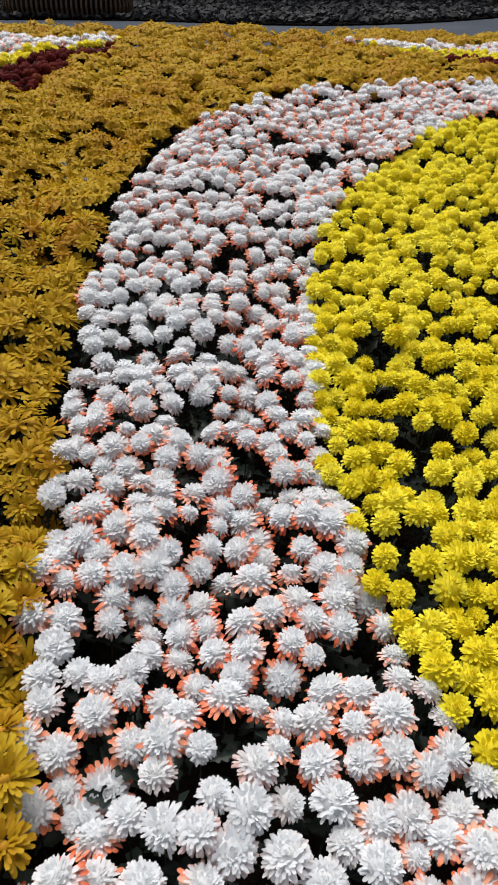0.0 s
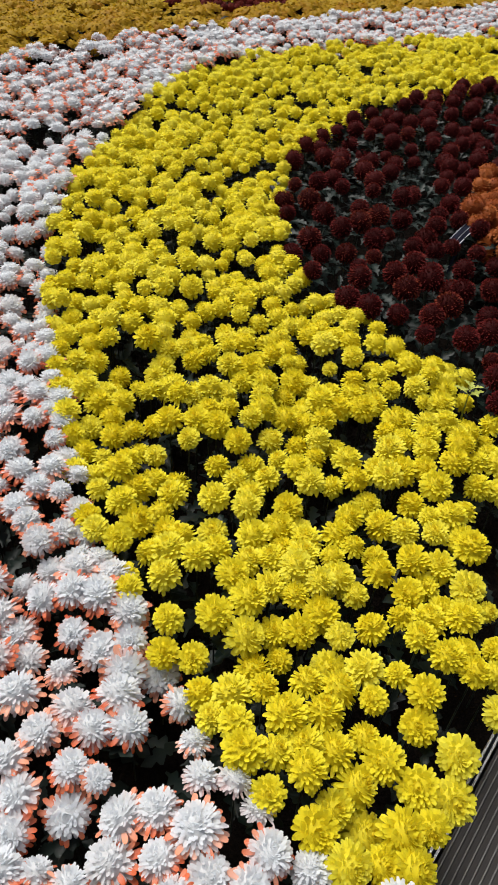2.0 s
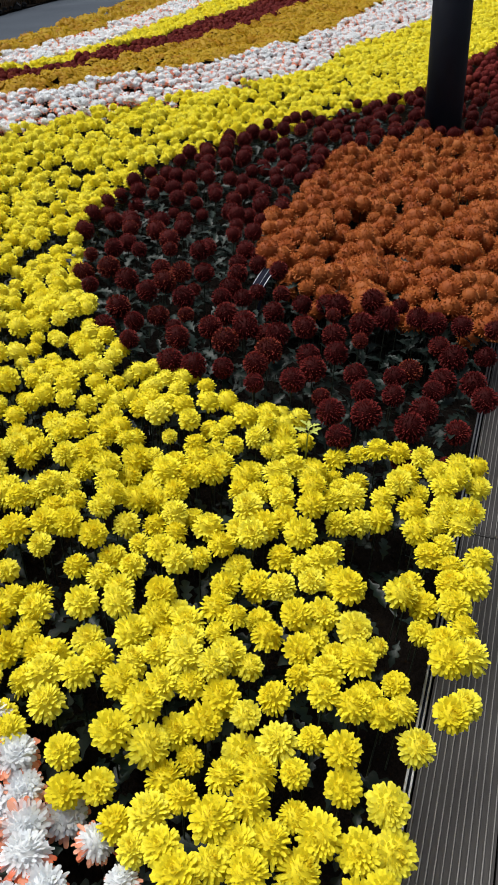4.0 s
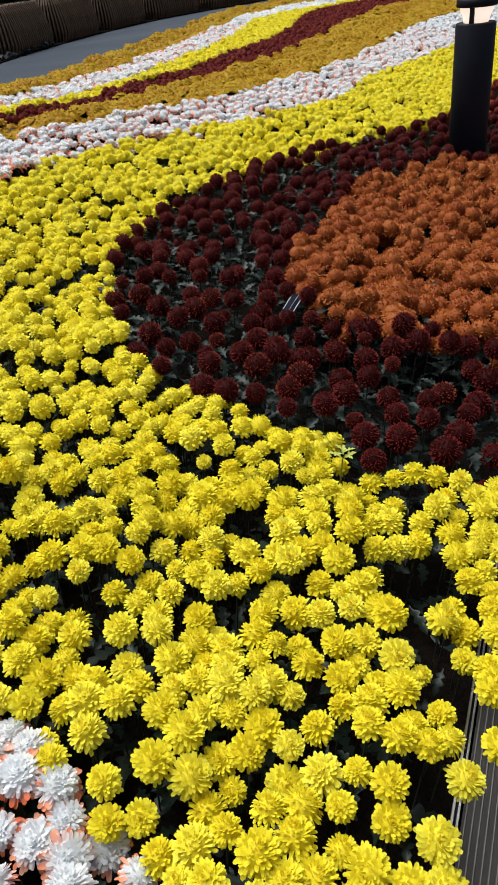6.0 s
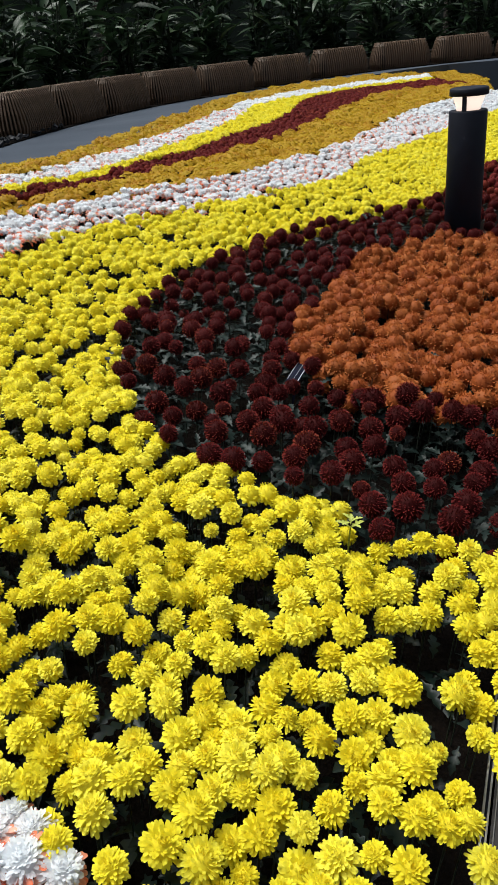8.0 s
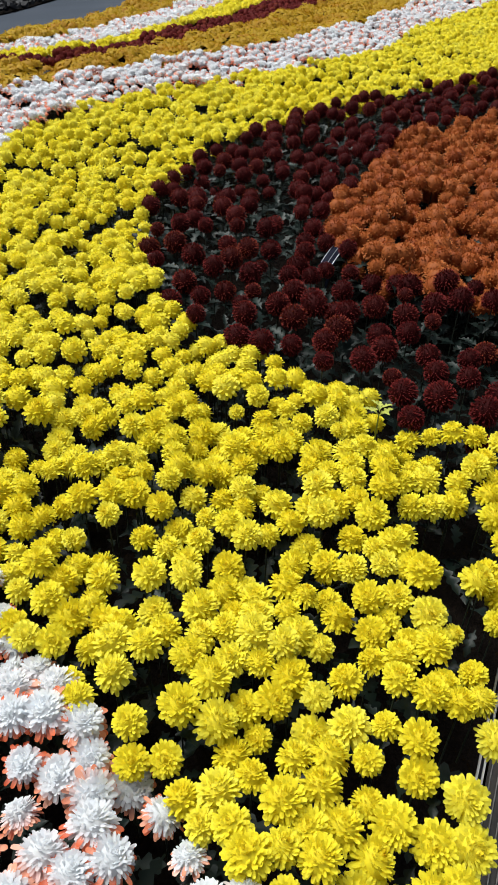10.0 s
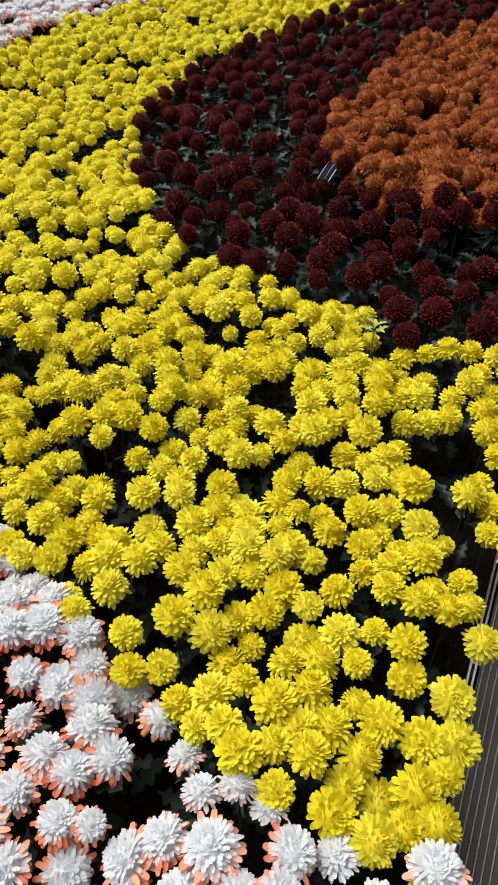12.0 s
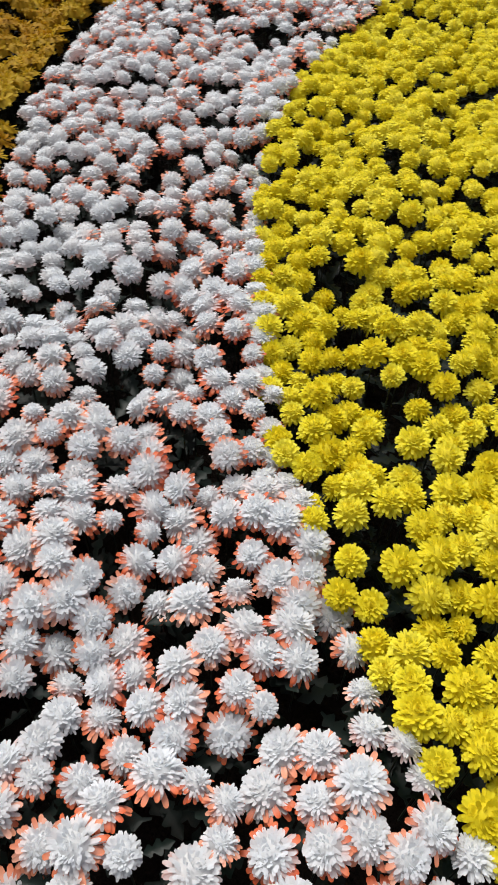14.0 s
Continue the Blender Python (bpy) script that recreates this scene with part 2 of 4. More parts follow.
def scatter(poly, gap, seed, tries=7, holes=()):
    """Plan points in a polygon that keep a distance from each other."""
    r = np.random.default_rng(seed)
    lo, hi = poly.min(0), poly.max(0)
    n = int((hi - lo).prod() / gap ** 2 * tries)
    C = lo + r.random((n, 2)) * (hi - lo)
    C = C[inside(C, poly)]
    for h in holes:
        C = C[~inside(C, h)]
    cells, out, least = {}, [], gap
    far = np.linalg.norm(C, axis=1)
    gaps = least * (1 + 0.3 * np.clip((far - 5.5) / 4, 0, 1))
    gap = least * 1.3
    for p, g in zip(C, gaps):
        i, j = int(p[0] // gap), int(p[1] // gap)
        near = [q for a in (-1, 0, 1) for b in (-1, 0, 1) for q in cells.get((i + a, j + b), ())]
        if all((p[0] - q[0]) ** 2 + (p[1] - q[1]) ** 2 > g * g for q in near):
            cells.setdefault((i, j), []).append(p)
            out.append(p)
    return np.array(out)


# ---- plan of the bed: the lines between the bands, from the deck outwards ----
DECK_P, DECK_D = np.array((0.87, 0.80)), np.array((0.785, 0.619))
DECK_N = np.array((0.619, -0.785))


def along_deck(x):
    return (x, DECK_P[1] + (x - DECK_P[0]) * DECK_D[1] / DECK_D[0])


E0 = curve([(-2.3, 4.67), (-1.63, 4.98), (-0.69, 5.33), (0.52, 5.70), (1.43, 5.97), (1.98, 6.32), (2.67, 6.9), (3.74, 7.96), (4.45, 8.7), (5.49, 9.66), (6.2, 10.12), (7.1, 10.72), (7.79, 11.04), (8.7, 11.45), (9.6, 11.75), (10.4, 11.88), (11.5, 11.8)])
E1 = curve([(0.34, 5.27), (0.8, 5.42), (1.4, 5.64), (1.79, 5.78), (2.4, 6.22), (3.22, 6.92), (4.24, 7.93), (5.42, 9.0), (7.09, 9.95), (10.4, 11.35)])
E2 = curve([(0.36, 5.24), (0.87, 5.29), (1.32, 5.38), (1.92, 5.5), (2.91, 6.26), (4.25, 7.5), (5.32, 8.62), (7.85, 9.92), (10.0, 10.8)])
E3 = curve([(0.95, 5.22), (1.3, 5.23), (1.86, 5.35), (2.44, 5.74), (2.92, 6.0), (3.85, 6.71), (4.87, 7.56), (6.57, 9.22), (9.9, 10.6)])
E4 = curve([(0.98, 5.12), (1.25, 5.06), (1.79, 5.14), (2.56, 5.48), (3.66, 6.09), (4.85, 6.98), (6.88, 8.69), (8.16, 9.32), (9.9, 9.85)])
E5 = curve([(-0.02, 0.14), (-0.12, 0.3), (-0.17, 0.5), (-0.23, 0.75), (-0.28, 1.02), (-0.32, 1.3), (-0.38, 1.7), (-0.42, 2.2), (-0.44, 2.69), (-0.38, 3.12), (-0.24, 3.53), (-0.03, 3.88), (0.22, 4.12), (0.64, 4.36), (1.15, 4.6), (1.84, 4.82), (2.83, 5.02), (3.39, 5.28), (4.28, 5.72), (5.58, 6.7), (7.09, 7.71), (9.22, 8.69)])
E6 = curve([along_deck(0.54), (0.46, 0.60), (0.434, 0.67), (0.394, 0.765), (0.364, 0.835), (0.326, 0.93), (0.297, 1.02), (0.258, 1.13), (0.235, 1.25), (0.22, 1.45), (0.2, 1.75), (0.21, 2.13), (0.28, 2.57), (0.41, 2.95), (0.57, 3.28), (0.8, 3.67), (1.05, 3.95), (1.59, 4.18), (2.44, 4.34), (2.97, 4.44), (3.47, 4.64), (4.07, 5.11), (5.25, 5.71), (7.23, 6.81), (9.0, 7.65)])
E7 = curve([along_deck(1.34), (1.24, 1.225), (1.195, 1.31), (1.125, 1.365), (1.085, 1.385), (1.09, 1.44), (1.14, 1.51), (1.09, 1.58), (1.045, 1.63), (1.03, 1.68), (0.955, 1.82), (0.865, 2.02), (0.87, 2.16), (0.92, 2.4), (1.02, 2.66), (1.16, 2.88), (1.38, 3.12), (1.76, 3.34), (2.11, 3.5), (2.5, 3.58), (2.9, 3.72), (3.5, 3.8), (4.3, 4.25), (5.5, 4.9), along_deck(7.5)])
E8 = curve([along_deck(1.84), (1.74, 1.66), (1.66, 1.79), (1.56, 1.89), (1.51, 2.0), (1.47, 2.12), (1.52, 2.3), (1.62, 2.48), (1.86, 2.68), (2.06, 2.8), (2.32, 3.06), (2.75, 3.18), (3.12, 3.04), (3.6, 3.08), along_deck(4.0)])
L_WHITE = curve([(-2.2, 4.13), (-1.57, 4.57), (-1.28, 4.76), (-1.02, 4.89)])
L_YELLOW = curve([(-2.1, 3.85), (-1.46, 4.27), (-1.17, 4.56), (-0.97, 4.86)])
L_RED = curve([(-2.0, 3.6), (-1.41, 4.10), (-1.20, 4.46), (-0.94, 4.86)])
L_GOLD = curve([(-1.5, 2.7), (-1.226, 3.55), (-1.12, 4.10), (-1.01, 4.51), (-0.90, 4.87)])
CORNER_FAR, CORNER_LEFT = np.array([(11.0, 10.5)]), np.array([along_deck(-0.75)])


def band(outer, inner):
    return np.vstack([outer, inner[::-1]])


GOLD_ALL = np.vstack([E0, CORNER_FAR, E5[::-1], [along_deck(-0.03)], CORNER_LEFT])
FAR_STRIPES, NEAR_STRIPES = band(E1, E4), band(L_WHITE, L_GOLD)
WHITE_FAR, YELLOW_FAR, RED_FAR = band(E1, E2), band(E2, E3), band(E3, E4)
WHITE_LEFT, YELLOW_LEFT, RED_LEFT = band(L_WHITE, L_YELLOW), band(L_YELLOW, L_RED), band(L_RED, L_GOLD)
WHITE_MAIN = np.vstack([E5, E6[::-1]])
OVERHANG = np.array([np.add(along_deck(x), over * DECK_N) for x, over in ((1.34, 0.005), (1.27, 0.02), (1.13, 0.045), (1.0, 0.04), (0.90, 0.05), (0.86, 0.055), (0.81, 0.045), (0.785, -0.005), (0.70, -0.008), (0.62, 0.015))])
YELLOW_MAIN = np.vstack([E6, [along_deck(9.0)], E7[::-1], OVERHANG])
RED_MAIN = E7
# a furrow between the golden band and the white one
furrow = E5[(E5[:, 1] > 1.2) & (E5[:, 1] < 4.7)]
FURROW = np.vstack([furrow, furrow[::-1] + [-0.055, 0.035]])
BRONZE_MAIN = E8

# ---- the ground, path, deck ----
def rise(x):
    """The ground beyond the bed climbs gently to the east."""
    return 0.017 * min(max(0.0, x - 7.3), 3.0)


def plate(name, outline, z0, z1, mat, climbs=False):
    """A flat slab over a plan outline."""
    bm = bmesh.new()
    face = bm.faces.new([bm.verts.new((x, y, z0)) for x, y in outline])
    side = bmesh.ops.extrude_face_region(bm, geom=[face])
    bmesh.ops.translate(bm, verts=[v for v in side["geom"] if isinstance(v, bmesh.types.BMVert)], vec=(0, 0, z1 - z0))
    for v in bm.verts:
        if climbs and v.co.z > (z0 + z1) / 2:
            v.co.z += rise(v.co.x)
    bmesh.ops.triangulate(bm, faces=bm.faces)
    bmesh.ops.recalc_face_normals(bm, faces=bm.faces)
    return part(name, bm, mat, None)


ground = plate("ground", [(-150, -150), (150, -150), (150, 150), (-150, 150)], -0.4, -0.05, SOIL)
tagged(ground, "dark bare garden soil around the flower bed", "ground", kind="structure")
LEVEL = 0.575
PATH_FAR = curve([(-9.0, 5.6), (-5.0, 7.0), (-2.65, 7.6), (-1.35, 7.65), (-0.3, 7.45), (0.45, 7.47), (1.3, 7.85), (2.0, 8.4), (2.5, 9.02), (3.15, 9.75), (4.05, 10.65), (5.25, 11.6), (6.4, 12.15), (7.6, 12.5), (8.87, 12.64), (10.15, 12.6), (11.3, 12.35), (12.5, 11.95), (14, 11.2), (17, 9.8)])
path = plate("path", np.vstack([PATH_FAR, [(17, 8.5), (12.4, 10.8)], E0[::-4] + [-0.03, 0.06], [(-9, 1)]]), -0.06, LEVEL, PAVING, True)
tagged(path, "smooth grey paved path curving round the flower bed", "path", kind="structure")
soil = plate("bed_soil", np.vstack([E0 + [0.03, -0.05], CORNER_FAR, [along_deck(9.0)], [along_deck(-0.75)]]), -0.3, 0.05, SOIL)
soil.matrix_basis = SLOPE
tagged(soil, "dark soil under the massed chrysanthemums", "soil", kind="structure")

# ---- deck of ribbed boards ----
def deck_board(parent, offset, start, length, mesh={}):
    """A composite board with fine ribs along its length, their tops in a paler material."""
    key = round(length, 3)
    if key not in mesh:
        ribs, width, top = 12, 0.139, 0.04
        step = width / ribs
        prof, pale_ribs = [(0.0, top - 0.022), (0.0, top - 0.003)], []
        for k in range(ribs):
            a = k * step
            pale_ribs.append(len(prof) + 1)
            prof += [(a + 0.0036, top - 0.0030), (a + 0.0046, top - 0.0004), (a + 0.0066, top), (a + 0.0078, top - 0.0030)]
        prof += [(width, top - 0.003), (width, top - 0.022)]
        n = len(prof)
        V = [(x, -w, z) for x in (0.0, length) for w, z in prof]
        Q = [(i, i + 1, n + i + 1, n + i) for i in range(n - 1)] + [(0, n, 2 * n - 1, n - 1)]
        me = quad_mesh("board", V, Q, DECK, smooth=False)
        me.materials.append(DECK_WORN_LIT)
        for i in pale_ribs:
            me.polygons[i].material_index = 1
        mesh[key] = me
    ob = new("board", mesh[key])
    ob.parent = parent
    p = DECK_P + DECK_D * start + DECK_N * offset
    ob.matrix_basis = pose(p[0], p[1], 0, 0, 0, math.degrees(math.atan2(DECK_D[1], DECK_D[0])))
    return ob


deck = tagged(new("deck"), "grey ribbed composite deck boards beside the flower bed", "deck", kind="structure")
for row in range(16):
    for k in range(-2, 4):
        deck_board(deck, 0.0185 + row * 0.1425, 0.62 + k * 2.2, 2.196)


def strip(name, width, z0, z1, offset, length, mat, parent):
    bm = bmesh.new()
    bmesh.ops.create_cube(bm, size=1)
    bmesh.ops.scale(bm, verts=bm.verts, vec=(length, width, z1 - z0))
    bmesh.ops.bevel(bm, geom=bm.edges, offset=0.0015, segments=2, affect="EDGES")
    p = DECK_P + DECK_N * offset + DECK_D * 2.82
    bm.transform(pose(p[0], p[1], (z0 + z1) / 2, 0, 0, math.degrees(math.atan2(DECK_D[1], DECK_D[0]))))
    return part(name, bm, mat, parent)


edging = tagged(new("edging"), "bright aluminium edging strip between deck and flower bed", "edging", kind="structure")
strip("edging_lip", 0.0045, -0.02, 0.046, 0.003, 13.2, METAL, edging)
strip("edging_web", 0.0045, -0.02, 0.034, 0.0078, 13.2, BOLLARD, edging)
strip("edging_flange", 0.0035, -0.02, 0.043, 0.0122, 13.2, METAL, edging)


# ---- flower heads ----
def petal(direction, up, start, length, width, rows, curl, cup, cross=3, foot=Vector(), share=0.0):
    """One cupped petal along a direction, as quads."""
    d = Vector(direction).normalized()
    side = d.cross(Vector(up))
    if side.length < 1e-4:
        side = Vector((1, 0, 0))
    side.normalize()
    nrm = side.cross(d)
    V, A = [], []
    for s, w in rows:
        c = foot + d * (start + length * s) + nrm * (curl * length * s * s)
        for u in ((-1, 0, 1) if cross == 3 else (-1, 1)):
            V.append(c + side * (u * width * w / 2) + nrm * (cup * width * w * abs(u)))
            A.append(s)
    n = len(rows)
    Q = [(i * cross + k, i * cross + k + 1, (i + 1) * cross + k + 1, (i + 1) * cross + k) for i in range(n - 1) for k in range(cross - 1)]
    return V, Q, A, [share] * len(V)


def gather(pieces):
    V, Q, A, S, base = [], [], [], [], 0
    for v, q, a, sh in pieces:
        V += [tuple(p) for p in v]
        Q += [tuple(i + base for i in f) for f in q]
        A += a
        S += sh
        base += len(v)
    return np.array(V), np.array(Q), np.array(A), np.array(S)


def core(radius, height, low, rings=3, around=10, along=0.0, lift=0.0, rim=0.0):
    """The closed heart of a head, under its petals."""
    V = []
    for i in range(rings + 1):
        a = radians(low + (90 - low) * i / rings)
        V += [(radius * math.cos(a) * math.cos(6.2832 * k / around), radius * math.cos(a) * math.sin(6.2832 * k / around), lift + height * math.sin(a)) for k in range(around)]
    return V, [(i * around + k, i * around + (k + 1) % around, (i + 1) * around + (k + 1) % around, (i + 1) * around + k) for i in range(rings) for k in range(around)], [along] * len(V), [rim * max(0.0, 1 - 1.6 * i / rings) for i in range(rings + 1) for k in range(around)]


ROUND_TIP = ((0.30, 0.62), (0.72, 1.0), (0.92, 0.86), (1.0, 0.42))
SMALL_TIP = ((0.40, 0.70), (0.84, 1.0), (1.0, 0.60))
SCALE = ((0.0, 0.75), (0.72, 0.95), (1.0, 0.35))
SHORT = ((0.3, 0.8), (1.0, 0.62))
# petals, lowest and highest rise, longest and shortest reach, widest and narrowest petal
LAYERS = {
    "yellow": (156, -42, 84, 1.03, 0.80, 0.225, 0.15),
    "white": (164, -28, 80, 1.03, 0.64, 0.185, 0.13),
    "gold": (60, -12, 50, 1.05, 0.50, 0.20, 0.12),
    "bronze": (170, -40, 84, 1.03, 0.86, 0.14, 0.11),
}
SHARES = (1.0, 0.56, 0.32, 0.17)


def layered_head(kind, lod, seed):
    """A double flower of unit radius: rows of petals from the drooping rim up to the short, incurved middle."""
    r = random.Random(seed * 31 + lod * 7 + len(kind))
    count, low, high, long, brief, broad, narrow = LAYERS[kind]
    n = max(9, int(count * (SHARES[lod] if kind != "bronze" or lod != 1 else 0.7)))
    wide = (1.0, 1.3 if kind != "bronze" else 1.12, 1.8, 2.5)[lod]
    squash = r.uniform(0.86, 1.04) * ((0.86 if lod < 2 else 0.70) if kind == "white" else 1.0)
    lean = r.random() * 6.28
    pieces = []
    for i in range(n):
        f = (i + 0.5) / n
        even = math.sin(radians(low)) + (math.sin(radians(high)) - math.sin(radians(low))) * f
        e = math.asin(even) + radians(r.uniform(-6, 6))
        a = i * 2.39996 + r.uniform(-0.22, 0.22)
        reach = (long + (brief - long) * f ** 1.5) * (r.uniform(0.93, 1.06) if lod == 0 else r.uniform(0.96, 1.03)) * (1 + 0.05 * math.cos(a - lean))
        if lod == 0 and f < 0.3 and r.random() < 0.07:
            reach *= 1.12
        d = Vector((math.cos(e) * math.cos(a), math.cos(e) * math.sin(a), math.sin(e) * squash))
        up = Vector((-math.sin(e) * math.cos(a), -math.sin(e) * math.sin(a), math.cos(e))) + Vector((r.uniform(-0.3, 0.3), r.uniform(-0.3, 0.3), 0))
        foot = Vector((0, 0, 0.10))
        width = (broad + (narrow - broad) * f) * wide * r.uniform(0.85, 1.15)
        rim = f < 0.45
        # the rim turns down at its ends, the middle folds inward
        curl = r.uniform(-0.16, 0.06) if rim else r.uniform(0.04, 0.24)
        if lod == 0:
            rows, cross = (ROUND_TIP, 3) if rim else (SMALL_TIP, 2)
        else:
            rows, cross = (SMALL_TIP if lod == 1 else SHORT), 2
        tint = max(0.0, 1 - f / 0.42) if kind == "white" else max(0.0, (f - 0.86) / 0.14)
        pieces.append(petal(d, up, 0.0, reach - 0.08 * max(0.0, d.z), width, rows, curl, r.uniform(0.10, 0.22), cross, foot, tint))
    if kind == "gold":
        if lod:
            pieces.append(core((0, 0.45, 0.85, 0.92)[lod], (0, 0.16, 0.34, 0.40)[lod], 0, 2, 8, 0.5))
    else:
        size, tall = (0.74, 0.83, 0.84, 0.85)[lod], (0.63, 0.71, 0.71, 0.71)[lod]
        if kind == "bronze" and lod < 2:
            size, tall = size + 0.06, tall + 0.05
        if kind == "white":
            tall *= 0.84 if lod < 2 else 0.70
        pieces.append(core(size, tall, -40, 3 if lod < 2 else 2, (9, 9, 8, 7)[lod], (0.45, 0.5, 0.65, 0.7)[lod], 0.06, 0.5 if kind == "white" else 0.0))
    return gather(pieces)


def ball_head(lod, seed):
    """A close ball of short, scale-like petals of unit radius."""
    r = random.Random(seed * 17 + lod)
    n = max(14, int(330 * (1.0, 0.62, 0.26, 0.10)[lod]))
    wide = (1.0, 1.25, 1.9, 2.8)[lod]
    zlo = math.sin(radians(-62))
    pieces = []
    for i in range(n):
        z = zlo + (0.99 - zlo) * (i + 0.5) / n
        a = i * 2.39996 + r.uniform(-0.2, 0.2)
        flat = math.sqrt(max(0, 1 - z * z))
        d = Vector((flat * math.cos(a), flat * math.sin(a), z * 0.97))
        e = math.asin(min(z, 1.0)) + radians(3) + r.uniform(-0.05, 0.05)
        foot = Vector((math.cos(e) * math.cos(a), math.cos(e) * math.sin(a), math.sin(e) * 0.97)) * 0.80
        tip = d * r.uniform(0.96, 1.03)
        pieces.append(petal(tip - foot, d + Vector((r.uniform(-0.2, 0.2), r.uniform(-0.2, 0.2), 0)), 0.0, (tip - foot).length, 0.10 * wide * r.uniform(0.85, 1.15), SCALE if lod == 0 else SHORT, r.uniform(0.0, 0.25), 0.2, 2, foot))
    # up close the heart takes the dark foot tint, as shade in the gaps
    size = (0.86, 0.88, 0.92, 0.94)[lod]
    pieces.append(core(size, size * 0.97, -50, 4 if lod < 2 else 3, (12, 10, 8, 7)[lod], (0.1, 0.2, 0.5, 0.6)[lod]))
    return gather(pieces)


def head(kind, lod, seed):
    return ball_head(lod, seed) if kind == "red" else layered_head(kind, lod, seed)


def skirt(seed, lod=0):
    """The ring of older, coloured petals under a white head."""
    r = random.Random(seed)
    pieces = []
    for i in range(34 if lod == 0 else 16):
        a = i * 2.39996 + r.uniform(-0.25, 0.25)
        e = r.uniform(-0.6, 0.10 + 0.15 * lod)
        d = Vector((math.cos(a), math.sin(a), e))
        pieces.append(petal(d, (r.uniform(-0.3, 0.3), r.uniform(-0.3, 0.3), 1), 0.3, r.uniform(0.72, 0.98 + 0.12 * lod), 0.24 * (1 if lod == 0 else 1.5), ROUND_TIP if lod == 0 else SMALL_TIP, r.uniform(-0.2, 0.02), 0.15, 3 if lod == 0 else 2))
    return gather(pieces)


def eye(seed):
    return gather([core(0.20, 0.17, 0, 3, 9)])


def leaf_shape(seed):
    """A lobed chrysanthemum leaf of unit length, folded and bent along its rib."""
    r = random.Random(seed)
    bend, fold = r.uniform(-0.5, -0.12), r.uniform(0.08, 0.3)
    tip = ((0.0, 0.05), (0.16, 0.08), (0.26, 0.34), (0.33, 0.30), (0.40, 0.14), (0.52, 0.46), (0.60, 0.38), (0.66, 0.17), (0.78, 0.30), (0.86, 0.20), (1.0, 0.03))
    blade = petal((1, 0, 0.25), (0, 0, 1), 0.0, 1.0, 1.0, tip, bend, fold)
    # the lobes reach forward of the rib they spring from
    V = [v + Vector((abs(v.y) * 0.42, 0, 0)) for v in blade[0]]
    return gather([(V, *blade[1:])])


def stem_shape():
    V = [(0.04 * math.cos(k * 2.094), 0.04 * math.sin(k * 2.094), z) for z in (-1, 0) for k in range(3)]
    return np.array(V), np.array([(k, (k + 1) % 3, 3 + (k + 1) % 3, 3 + k) for k in range(3)]), np.zeros(6), np.zeros(6)


KINDS = ("yellow", "white", "gold", "red", "bronze")
HEADS = {(k, lod): [head(k, lod, s) for s in range(5 if lod == 0 else 3)] for k in KINDS for lod in range(4)}
SKIRTS = [[skirt(s, lod) for s in range(4)] for lod in (0, 1)]
LEAVES = [leaf_shape(s) for s in range(6)]
STAND = np.array((0.2, 0.3))
MATERIAL = {"yellow": YELLOW, "white": WHITE, "gold": GOLD, "red": RED, "bronze": BRONZE}
# radius, spacing, plant spacing, droop at a plant's rim, height of the tops
HABIT = {
    "yellow": (0.0284, 0.0396, 0.17, 0.024, 0.294, 0.03),
    "white": (0.0292, 0.0412, 0.18, 0.028, 0.296, 0.04),
    "gold": (0.0400, 0.0360, 0.22, 0.050, 0.304, 0.05),
    "red": (0.0325, 0.0705, 0.26, 0.015, 0.297, 0.05),
    "bronze": (0.0365, 0.0380, 0.130, 0.050, 0.292, 0.04),
}


